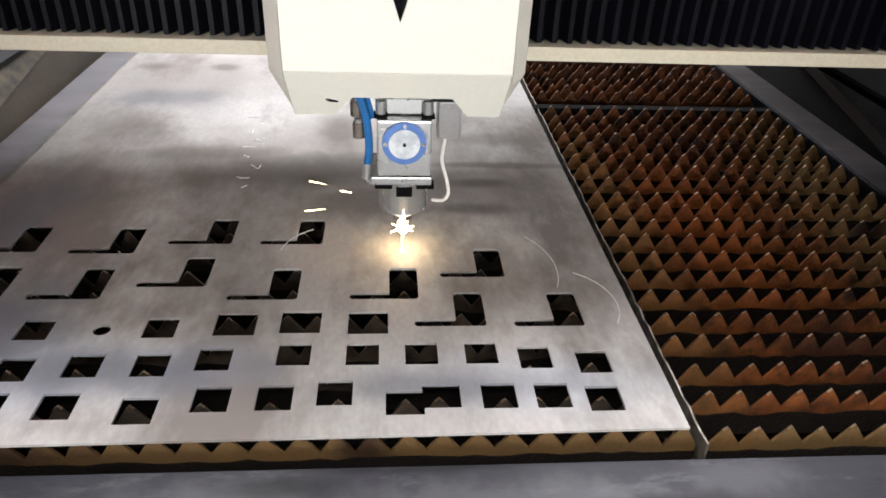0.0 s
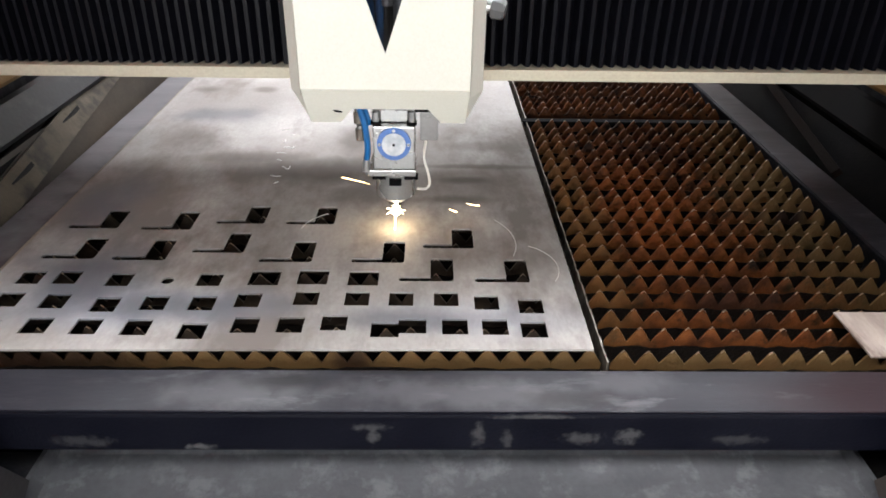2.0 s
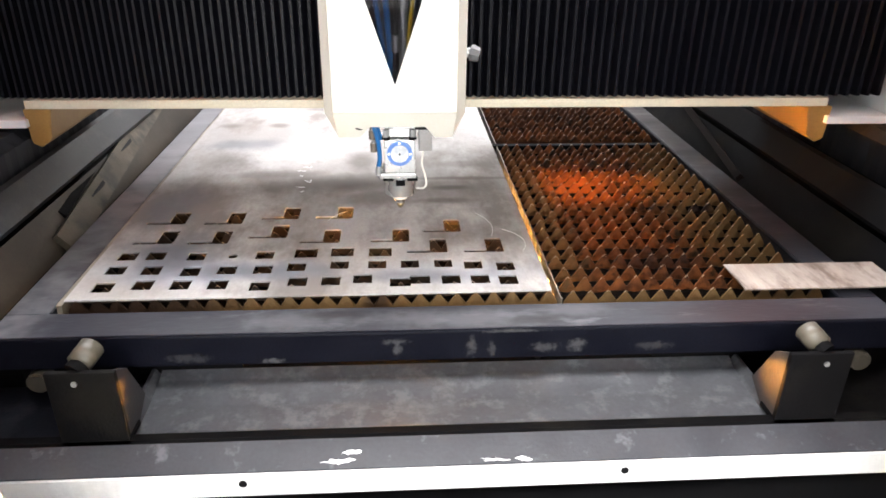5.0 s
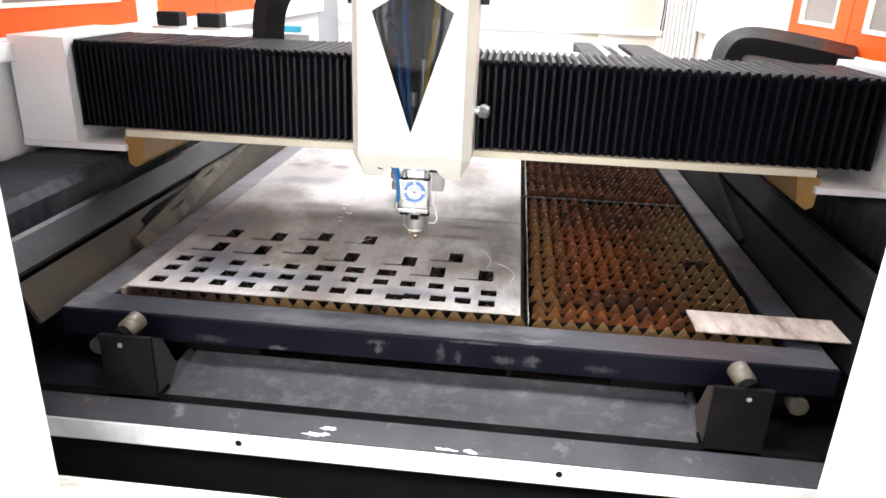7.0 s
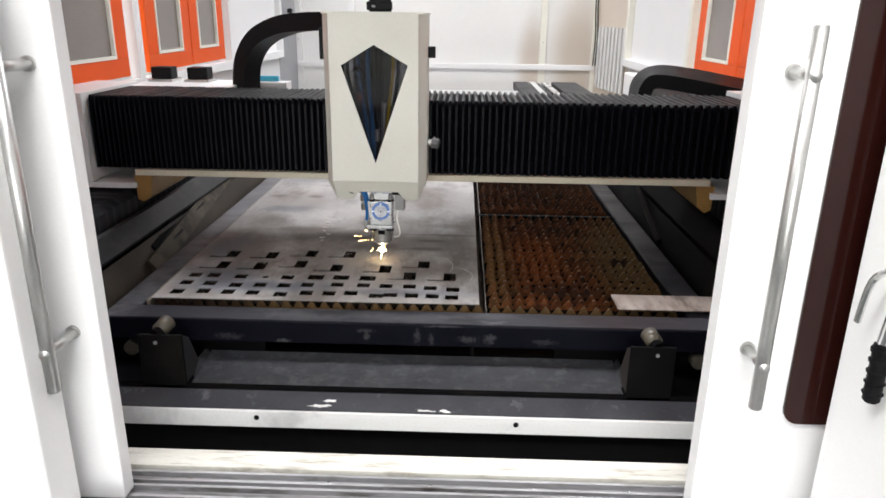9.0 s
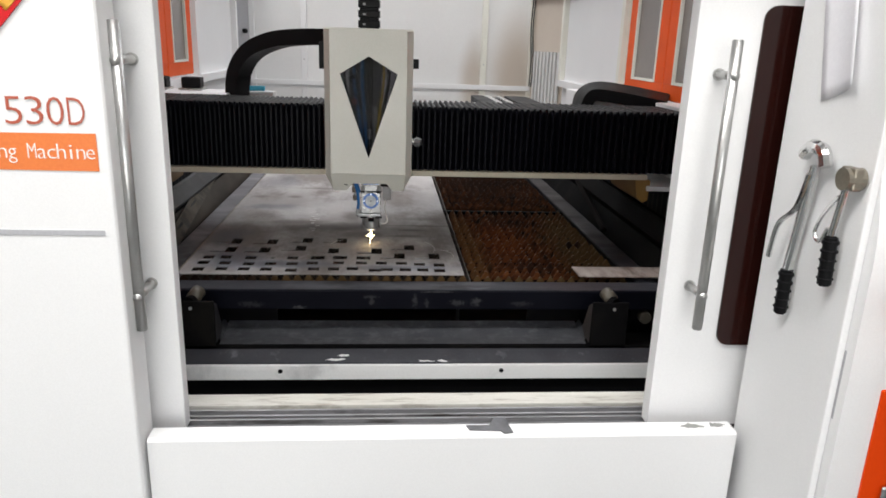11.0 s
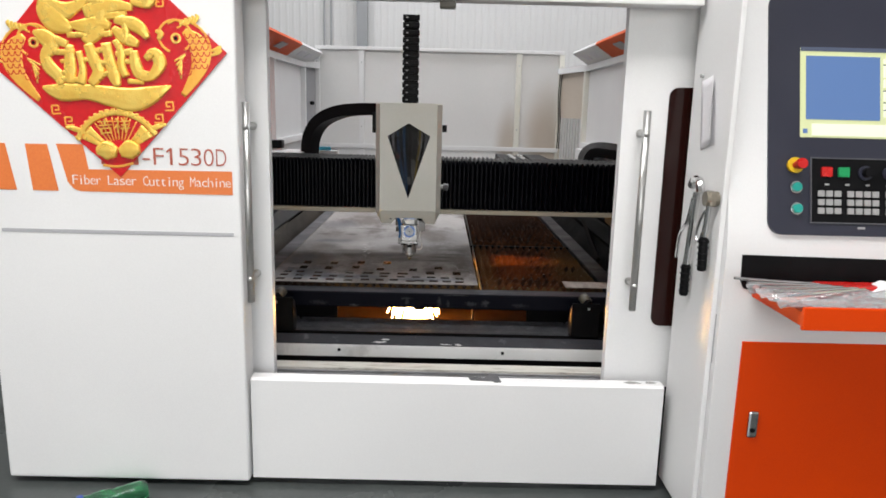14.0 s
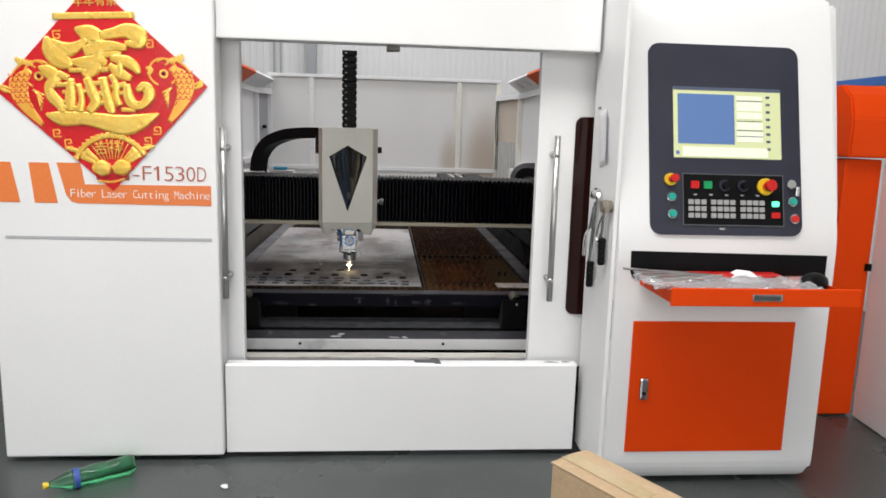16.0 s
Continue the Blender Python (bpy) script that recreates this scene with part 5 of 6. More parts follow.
def drawer_contents():
    b = thing("plastic_bag", "crumpled clear plastic bag in the open drawer", "plastic bag")
    bm = bmesh.new()
    bmesh.ops.create_grid(bm, x_segments=44, y_segments=24, size=0.5)
    for v in bm.verts:
        x, y = v.co.x, v.co.y
        z = 0.012 + 0.024 * (noise.noise((x * 9, y * 7, 1)) + 0.6 * abs(noise.noise((x * 22, y * 18, 4))) + 0.3)
        v.co = Vector((1.515 + x * 0.68, -0.745 + y * 0.26, 0.893 + max(z, -0.012)))
    ob = part("body", bm, BAG, b)
    mod = ob.modifiers.new("thickness", "SOLIDIFY")
    mod.thickness = 0.0015
    w = thing("wire_bundle", "bundle of thin steel rods sticking out of the drawer", "steel rods")
    for k in range(5):
        y = -0.70 - 0.03 * k
        part("rod", rod((1.120 + 0.03 * k, y + 0.05, 0.948 - 0.007 * k), (1.42 + 0.02 * k, y + 0.08, 0.925 + 0.004 * k), 0.005, seg=8), CHROME, w)
    p = thing("paper_sheet", "crumpled white paper in the drawer", "paper")
    bm = bmesh.new()
    vs = [bm.verts.new(q) for q in ((1.57, -0.68, 0.90), (1.72, -0.69, 0.90), (1.66, -0.66, 0.945), (1.63, -0.60, 0.94), (1.57, -0.58, 0.90), (1.73, -0.6, 0.9))]
    for f in ((0, 1, 2), (0, 2, 3), (0, 3, 4), (1, 5, 2), (2, 5, 3), (3, 5, 4), (0, 4, 5, 1)):
        bm.faces.new([vs[i] for i in f])
    part("body", bm, PAPER, p)
    m = thing("computer_mouse", "black computer mouse lying in the drawer", "mouse")
    bm = bmesh.new()
    bmesh.ops.create_uvsphere(bm, u_segments=20, v_segments=12, radius=1.0)
    bm.transform(Matrix.Translation((1.905, -0.72, 0.908)) @ Matrix.Rotation(radians(25), 4, "Z") @ Matrix.Diagonal((0.075, 0.045, 0.046, 1)))
    bmesh.ops.bisect_plane(bm, geom=bm.verts[:] + bm.edges[:] + bm.faces[:], plane_co=(0, 0, 0.867), plane_no=(0, 0, -1), clear_outer=True)
    part("shell", bm, BLACK, m, smooth=True)
    r = thing("red_tool_case", "red folded rag lying in the back of the drawer", "rag")
    part("body", box(1.42, 1.82, -0.64, -0.56, 0.868, 0.925, 0.012), RED, r)


drawer_contents()

# ---- tools and paper hung on the console's side ----
SIDE_X = 1.114


def hung_tools():
    x = SIDE_X - 0.025

    def ribs(grip, top, bottom):
        top, bottom = Vector(top), Vector(bottom)
        for i in range(5):
            p = top.lerp(bottom, 0.08 + 0.19 * i)
            part("rib", rod(p, p.lerp(bottom, 0.10), 0.0195, seg=14, bevel=0.002), BLACK, grip)

    g = thing("grease_gun", "chrome lever tool with black ribbed grip hung on the console side", "hand tool", "hung hand tools")
    part("shaft", rod((x, -0.325, 1.19), (x, -0.283, 0.915), 0.013), CHROME, g)
    part("tool_head", tube([(x, -0.270, 1.21), (x, -0.30, 1.235), (x, -0.345, 1.23), (x, -0.365, 1.195)], 0.017), CHROME, g, "hooked chrome head")
    part("lever", tube([(x - 0.012, -0.325, 1.17), (x - 0.016, -0.30, 1.08), (x - 0.016, -0.235, 1.02), (x - 0.012, -0.208, 0.925)], 0.007), CHROME, g, "thin chrome lever")
    part("hook", rod((SIDE_X, -0.32, 1.225), (x - 0.01, -0.32, 1.225), 0.005, seg=10), BARESTEEL, g)
    grip = part("grip", rod((x, -0.283, 0.915), (x, -0.284, 0.790), 0.016, bevel=0.004), BLACK, g, "black ribbed grip")
    ribs(grip, (x, -0.283, 0.915), (x, -0.284, 0.790))
    s = thing("socket_wrench", "steel ratchet wrench with black ribbed grip hung beside it", "wrench", "hung hand tools")
    dull = surface("dull_brass_socket", (0.30, 0.27, 0.22), None, 0.4, 0.8)
    part("socket", rod((x - 0.022, -0.465, 1.185), (x + 0.022, -0.465, 1.185), 0.026, seg=18), dull, s)
    part("socket_head", box(x - 0.012, x + 0.012, -0.49, -0.44, 1.16, 1.212, 0.005), dull, s)
    part("shaft", rod((x, -0.455, 1.17), (x, -0.434, 1.044), 0.010), CHROME, s)
    part("hook", tube([(x - 0.008, -0.445, 1.14), (x - 0.01, -0.405, 1.09), (x - 0.01, -0.385, 1.04), (x - 0.008, -0.405, 1.022), (x - 0.006, -0.425, 1.06)], 0.005), CHROME, s)
    grip = part("grip", rod((x, -0.434, 1.044), (x, -0.440, 0.922), 0.016, bevel=0.004), BLACK, s, "black ribbed grip")
    ribs(grip, (x, -0.434, 1.044), (x, -0.440, 0.922))
    p = thing("note_paper", "curled white note paper taped to the console side", "paper note")
    bm = bmesh.new()
    rows = []
    for i in range(9):
        z = 1.592 - i * 0.0314
        rows.append([bm.verts.new((SIDE_X - 0.003 - 0.030 * (max(0, j - 2) / 6) ** 2 * (1 + i * 0.12), -0.209 - 0.0068 * i - 0.0242 * j, z + (0.003 + 0.0006 * i) * j)) for j in range(7)])
    for a, b in zip(rows, rows[1:]):
        for j in range(6):
            bm.faces.new((a[j], a[j + 1], b[j + 1], b[j]))
    ob = part("sheet", bm, PAPER, p, smooth=True)
    ob.modifiers.new("thickness", "SOLIDIFY").thickness = 0.0008
    part("pin", rod((SIDE_X, -0.215, 1.612), (SIDE_X - 0.012, -0.215, 1.612), 0.006, seg=10), KEYGREY, p)


hung_tools()

# ---- writing and stripes on the front panel ----
def spaced(body, size, x, y, z, pitch, widest):
    """Upright letters on an even pitch, each narrowed or widened to fill its cell as on a stencil."""
    bm = bmesh.new()
    for k, ch in enumerate(body):
        if ch == " ":
            continue
        one = letters(ch, size, Matrix.Identity(4), 0.0006, 1.0, size * 0.013)
        xs = [v.co.x for v in one.verts]
        w = max(xs) - min(xs)
        fill = widest * (0.55 if ch in "il1" else 0.85 if ch in "rt-" else 1.0)
        f = min(fill / w, 1.35)
        one.transform(pose(x + k * pitch + widest / 2, y, z, 90) @ Matrix.Diagonal((f, 1, 1, 1)) @ Matrix.Translation((-(max(xs) + min(xs)) / 2, 0, 0)))
        if ch == "1":
            top = max(v.co.z for v in one.verts)
            left = min(v.co.x for v in one.verts)
            plate([(left + 0.001, top), (left + 0.001, top - size * 0.10), (left - size * 0.13, top - size * 0.19), (left - size * 0.13, top - size * 0.12)], [], 0.0012, pose(0, y, 0, 90)).to_mesh(flag := bpy.data.meshes.new("flag"))
            one.from_mesh(flag)
            bpy.data.meshes.remove(flag)
        me = bpy.data.meshes.new("letter")
        one.to_mesh(me)
        one.free()
        bm.from_mesh(me)
        bpy.data.meshes.remove(me)
    return bm


def front_marks():
    y = PANEL_Y - 0.0012
    m = thing("stripe_marks", "orange vinyl stripes and model lettering on the front panel", "vinyl lettering")
    part("strip", plate([(-1.295, 1.307), (-1.195, 1.307), (-1.180, 1.214), (-0.640, 1.218), (-0.640, 1.128), (-1.215, 1.130), (-1.240, 1.138), (-1.262, 1.165)], [], 0.001, pose(0, y, 0, 90)), STRIPE, m, "orange strip")
    for x in (-1.412, -1.57):
        part("slanted_bar", plate([(x, 1.305), (x + 0.083, 1.305), (x + 0.113, 1.130), (x + 0.016, 1.130)], [], 0.001, pose(0, y, 0, 90)), STRIPE, m, "slanted orange bar")
    start = 0
    for word in "Fiber Laser Cutting Machine".split():
        part("word", spaced(word, 0.053, -1.243 + start * 0.0222, y - 0.001, 1.157, 0.0222, 0.0195), VINYLWHITE, m, "small white word")
        start += len(word) + 1
    part("model_code", spaced("-F1530D", 0.096, -0.980, y - 0.0005, 1.236, 0.0470, 0.0385), LETTERRED, m, "large brown-red model letters")
    part("mark_bar", plate([(-1.13, 1.235), (-0.99, 1.235), (-0.99, 1.30), (-1.13, 1.30)], [], 0.001, pose(0, y - 0.0005, 0, 90)), LETTERRED, m)


front_marks()


def poster():
    p = thing("festive_poster", "red diamond festive poster with raised gold lettering on the panel", "poster")
    cx, cz, h = -1.082, 1.627, 0.440
    base = Matrix.Translation((cx, PANEL_Y - 0.003, cz)) @ pose(0, 0, 0, 90, 0, 0) @ pose(0, 0, 0, 0, 0, 3)
    part("backing", plate([(0, -h), (h, 0), (0, h), (-h, 0)], [], 0.004, base), POSTERRED, p, "glossy red card")

    K = h / 385

    def at(x, y):
        """Sheet units of the design, counted from the top left, to the card's own metres."""
        return (x - 265) * K, (252 - y) * K

    def brush(points, lift=0.012, name="gold_stroke", m_=GOLD, low=0.002, swell=1.0):
        """A puffed, flat-topped brush stroke whose half width swells from point to point."""
        pts = []
        for i in range(len(points) - 1):
            quad = [points[max(i - 1, 0)], points[i], points[i + 1], points[min(i + 2, len(points) - 1)]]
            for j in range(5):
                t = j / 5
                pts.append([0.5 * (2 * q1 + (q2 - q0) * t + (2 * q0 - 5 * q1 + 4 * q2 - q3) * t * t + (3 * q1 - q0 - 3 * q2 + q3) * t ** 3) for q0, q1, q2, q3 in zip(*quad)])
        pts.append(list(points[-1]))
        bm, rings = bmesh.new(), []
        for i, (x, y, w) in enumerate(pts):
            u, v = pts[max(i - 1, 0)], pts[min(i + 1, len(pts) - 1)]
            d = Vector((v[0] - u[0], -(v[1] - u[1]), 0)).normalized()
            n = Vector((-d.y, d.x, 0))
            cx, cy = at(x, y)
            f = min(1.0, 0.35 + w / 14)
            ring = []
            for a_, z_ in ((-1, 0), (-0.95, 0.5), (-0.78, 0.86), (-0.62, 0.80), (-0.3, 0.96), (0.3, 1.0), (0.62, 0.82), (0.78, 0.86), (0.95, 0.5), (1, 0)):
                q = Vector((cx, cy, low)) + n * a_ * max(w, 1) * K * swell
                q.z += z_ * lift * f
                ring.append(bm.verts.new(q))
            rings.append(ring)
        for r0, r1 in zip(rings, rings[1:]):
            for k in range(9):
                bm.faces.new((r0[k], r0[k + 1], r1[k + 1], r1[k]))
        for r0 in (rings[0], rings[-1]):
            bm.faces.new(r0)
        bm.transform(base)
        part(name, bm, m_, p, smooth=True)

    def line(points, w, lift=0.003, name="gold_line", m_=GOLDLINE, low=0.002):
        brush([(x, y, w) for x, y in points], lift, name, m_, low)

    # the raised merged blessing letters: roof, walking stroke, shell, palm and long sweep
    roof = [[(187, 32, 5), (229, 52, 28), (253, 76, 30), (245, 100, 13)], [(275, 60, 13), (332, 50, 16), (372, 44, 22), (410, 62, 28), (413, 92, 15), (362, 88, 8)], [(212, 117, 16), (265, 103, 20), (316, 98, 15), (366, 105, 8)], [(83, 60, 6), (91, 106, 24), (124, 144, 28), (168, 166, 7)], [(96, 74, 8), (142, 108, 22), (184, 98, 15), (226, 74, 8)], [(273, 77, 16), (265, 123, 19), (243, 170, 22), (203, 207, 12)]]
    crown = [[(160, 150, 6), (208, 157, 19), (254, 150, 17), (290, 160, 9)], [(305, 141, 8), (356, 152, 17), (387, 173, 15), (403, 200, 7)], [(298, 165, 8), (331, 197, 17), (373, 216, 8)]]
    road = [[(42, 168, 4), (72, 184, 19), (96, 209, 20), (72, 244, 14), (80, 279, 17), (104, 307, 15), (111, 335, 9)], [(110, 196, 12), (147, 211, 9)], [(98, 234, 7), (167, 235, 7)], [(153, 212, 10), (145, 286, 16), (140, 332, 10)], [(179, 233, 8), (186, 287, 9), (173, 335, 13)], [(113, 317, 7), (190, 325, 7)]]
    shell = [[(212, 212, 12), (224, 257, 16), (236, 299, 16), (206, 335, 11)], [(268, 210, 13), (275, 268, 14), (284, 316, 16), (294, 346, 7)], [(204, 236, 7), (271, 229, 7)], [(217, 273, 7), (270, 270, 7)]]
    palm_side = [[(298, 203, 8), (315, 238, 10), (311, 280, 10), (322, 316, 10)], [(354, 236, 10), (356, 280, 15), (370, 312, 15), (407, 313, 12), (434, 276, 17), (418, 246, 14), (389, 262, 7)], [(296, 246, 7), (352, 238, 9)]]
    knots = [[(150, 182, 7), (215, 184, 7)], [(236, 184, 6), (292, 182, 8)], [(222, 132, 7), (300, 128, 9), (345, 120, 5)], [(178, 262, 6), (208, 258, 6)], [(118, 262, 5), (166, 262, 5)], [(220, 316, 6), (276, 300, 6)], [(298, 272, 5), (350, 268, 7)], [(326, 330, 7), (376, 336, 5)], [(96, 300, 5), (140, 296, 6)], [(330, 128, 8), (338, 180, 9), (330, 214, 6)]]
    sweep = [[(50, 341, 4), (104, 358, 22), (187, 360, 20), (258, 375, 25), (329, 389, 30), (393, 376, 23), (462, 349, 3)]]
    for k, s_ in enumerate(roof + crown + road + shell + palm_side + knots + sweep):
        brush(s_, 0.010 + 0.0006 * (k % 4), swell=1.28)
    # fan with scalloped rim, two gold peaches and ribbons
    fan = [(270 + 142 * math.cos(radians(a_)), 570 - 142 * math.sin(radians(a_))) for a_ in range(28, 158, 8)]
    line(fan, 9, 0.006, "fan_rim", GOLD)
    for x, y in fan:
        brush([(x - 6, y - 8, 6), (x + 6, y - 8, 6)], 0.007, "fan_scallop")
    for k in range(14):
        a_ = radians(32 + 9 * k)
        line([(270 + 55 * math.cos(a_), 570 - 55 * math.sin(a_)), (270 + 130 * math.cos(a_), 570 - 130 * math.sin(a_))], 2, 0.003, "fan_rib")
    for a_ in (34, 44, 136, 146):
        c_, d_ = math.cos(radians(a_)), math.sin(radians(a_))
        brush([(270 + 70 * c_, 570 - 70 * d_, 6), (270 + 130 * c_, 570 - 130 * d_, 14)], 0.004, "fan_end")
    for sx in (-1, 1):
        brush([(270 + sx * 100, 492, 5), (270 + sx * 130, 478, 9), (270 + sx * 164, 470, 4)], 0.006, "ribbon")
        brush([(270 + sx * 70, 548, 12), (270 + sx * 38, 548, 32), (270 + sx * 6, 556, 16)], 0.016, "gold_peach")
    line([(212, 596), (262, 602), (312, 592)], 4, 0.004, "gold_band")
    part("fan_lettering", letters("吉祥", 54 * K, base @ pose(*at(211, 492), 0.0085, 0, 0, 2), 0.003), GOLD, p, "two small gold blessing letters")
    # a fish in each side corner: ringed eye, scaled body, fins and tail
    for sx in (-1, 1):
        def fx(x):
            return 265 + sx * (x - 265)
        line([(fx(490 + 52 * math.cos(radians(a_))), 196 - 50 * math.sin(radians(a_))) for a_ in range(-60, 250, 18)], 4, 0.004, "fish_outline")
        line([(fx(492 + 13 * math.cos(radians(a_))), 202 - 13 * math.sin(radians(a_))) for a_ in range(0, 361, 30)], 4, 0.005, "fish_eye_ring", GOLD)
        brush([(fx(430), 178, 5), (fx(446), 186, 10), (fx(436), 204, 6)], 0.005, "fish_mouth")
        line([(fx(470), 158), (fx(500), 146), (fx(512), 162), (fx(498), 170)], 3, 0.004, "fish_curl")
        brush([(fx(520), 180, 10), (fx(560), 222, 30), (fx(562), 280, 28), (fx(534), 330, 17), (fx(496), 378, 6)], 0.003, "fish_body", GOLDLINE)
        for k in range(26):
            x, y = 530 + 20 * (k % 4) + 8 * ((k // 4) % 2) - 2.2 * (k // 4) ** 1.4, 196 + 19 * (k // 4)
            line([(fx(x - 9), y - 6), (fx(x - 6), y + 4), (fx(x), y + 7), (fx(x + 6), y + 4), (fx(x + 9), y - 6)], 1.7, 0.0016, "fish_scale", POSTERRED, 0.0046)
        line([(fx(540), 150), (fx(580), 184), (fx(598), 232), (fx(588), 284), (fx(556), 330), (fx(500), 384)], 4, 0.004, "fish_outline")
        for k in range(5):
            brush([(fx(556 - 12 * k), 158 + 2 * k, 3), (fx(566 - 12 * k), 140 + 3 * k, 6), (fx(560 - 12 * k), 132 + 4 * k, 3)], 0.004, "fish_fin")
            line([(fx(520 - 4 * k), 250 + 3 * k), (fx(480 + 4 * k), 272 + 14 * k)], 3.2, 0.004, "fish_fin", GOLD)
        for k in range(2):
            brush([(fx(600), 244 + 14 * k, 3), (fx(622), 238 + 12 * k, 7), (fx(634), 230 + 12 * k, 3)], 0.005, "fish_tail")
        bm = rod((*at(fx(492), 202), 0.002), (*at(fx(492), 202), 0.006), 5 * K, seg=16)
        bm.transform(base)
        part("fish_pupil", bm, BLACK, p)
        # stepped key pattern in the corners
        for fy in (-1, 1):
            for k in range(2):
                x, y = 410 + 38 * k, 252 + fy * (212 - 38 * k)
                q = [(x - 14, y), (x + 14, y), (x + 14, y - fy * 26), (x - 8, y - fy * 26), (x - 8, y - fy * 12), (x + 4, y - fy * 12)]
                for u, v in zip(q, q[1:]):
                    line([(fx(u[0]), u[1]), (fx(v[0]), v[1])], 2.6, 0.003, "key_pattern")
    line([(112, -12), (265, -13), (404, -13)], 12, 0.004, "gold_band", GOLD)
    part("top_lettering", letters("年年有余", 40 * K, base @ pose(*at(186, -50), 0.004), 0.0015), GOLD, p, "four small gold blessing letters")


poster()

# ---- things on the floor, neighbour machine ----
def clutter():
    b = thing("soda_bottle", "crushed green plastic bottle with yellow cap lying on the floor", "bottle")
    a, c = Vector((-1.285, -0.53, FLOOR + 0.040)), Vector((-0.985, -0.345, FLOOR + 0.046))
    d = (c - a).normalized()
    L = (c - a).length
    bm, prev = bmesh.new(), None
    side = Vector((-d.y, d.x, 0))
    for i, (f, r) in enumerate(((0.0, 0.012), (0.06, 0.013), (0.08, 0.015), (0.22, 0.032), (0.30, 0.036), (0.42, 0.033), (0.46, 0.036), (0.62, 0.034), (0.66, 0.030), (0.80, 0.035), (0.95, 0.035), (1.0, 0.026))):
        ring = []
        for k in range(20):
            t = 2 * math.pi * k / 20
            rr = 1.18 * r * (1 + 0.2 * noise.noise((f * 6, math.cos(t) * 1.3, math.sin(t) * 1.3)))
            ring.append(bm.verts.new(a + d * L * f + side * rr * math.cos(t) + Vector((0, 0, 1)) * rr * math.sin(t)))
        if prev:
            for k in range(20):
                bm.faces.new((prev[k], prev[(k + 1) % 20], ring[(k + 1) % 20], ring[k]))
        else:
            bm.faces.new(ring)
        prev = ring
    bm.faces.new(prev)
    part("shell", bm, BOTTLE, b, "dented green plastic", True)
    part("cap", rod(a - d * 0.012, a + d * 0.010, 0.0145, seg=18), YELLOW, b, "yellow cap")
    part("band", rod(a + d * L * 0.30, a + d * L * 0.36, 0.0440, seg=20), surface("blue_label_film", (0.03, 0.08, 0.35)), b, "torn blue label")
    s = thing("paper_scrap", "small crumpled white paper scrap on the floor", "paper scrap")
    bm = bmesh.new()
    bmesh.ops.create_icosphere(bm, subdivisions=2, radius=0.02)
    for v in bm.verts:
        v.co *= 0.7 + 0.5 * noise.noise(v.co * 60)
    bm.transform(Matrix.Translation((-0.55, -0.50, FLOOR + 0.011)) @ Matrix.Diagonal((1.2, 0.8, 0.6, 1)))
    part("body", bm, PAPER, s)
    k = thing("cardboard_box", "tall narrow taped brown cardboard carton standing on the floor", "carton")
    m = Matrix.Translation((0.640, -2.113, FLOOR)) @ pose(0, 0, 0, 0, 0, -58.6)
    bm = box(-0.16, 0.16, -0.055, 0.055, 0.0, 0.85, 0.006)
    bm.transform(m)
    part("body", bm, CARD, k)
    for y0, y1, t in ((-0.056, -0.001, 0.853), (0.001, 0.056, 0.854)):
        bm = box(-0.162, 0.162, y0, y1, 0.8505, t + 0.002, 0.0008)
        bm.transform(m @ Matrix.Translation((0, 0, 0)))
        part("flap", bm, CARD, k)
    bm = box(-0.163, 0.06, -0.022, 0.022, 0.8562, 0.8570)
    bm.transform(m)
    part("tape", bm, surface("glossy_brown_tape", (0.50, 0.38, 0.22), None, 0.12, coat=0.5), k, "glossy packing tape")
    bm = box(-0.1645, -0.1602, -0.03, 0.03, 0.70, 0.855)
    bm.transform(m)
    part("tape", bm, surface("glossy_brown_tape", (0.50, 0.38, 0.22), None, 0.12, coat=0.5), k)
    n = thing("neighbour_machine", "orange and white cabinet of a machine standing behind the console", "machine cabinet")
    part("lower_body", box(2.645, 2.86, 0.26, 1.2, FLOOR + 0.01, 1.40, 0.01), ORANGE, n)
    part("upper_body", prism([(0.20, 1.41), (0.20, 1.62), (0.24, 1.74), (0.32, 1.80), (1.2, 1.80), (1.2, 1.41)], "x", 2.62, 3.6, bevel=0.01), ORANGE, n, "rounded orange hood")
    part("white_door", prism([(2.862, 0.245), (2.80, -0.45), (2.83, -0.455), (2.892, 0.24)], "z", FLOOR + 0.01, 1.38), WHITE, n, "open white door leaf")
    part("foot", box(2.66, 2.85, 0.30, 1.1, FLOOR, FLOOR + 0.0095), BLACK, n)
    part("door_catch", box(2.832, 2.858, 0.236, 0.26, 0.78, 0.82), BLACK, n)


clutter()

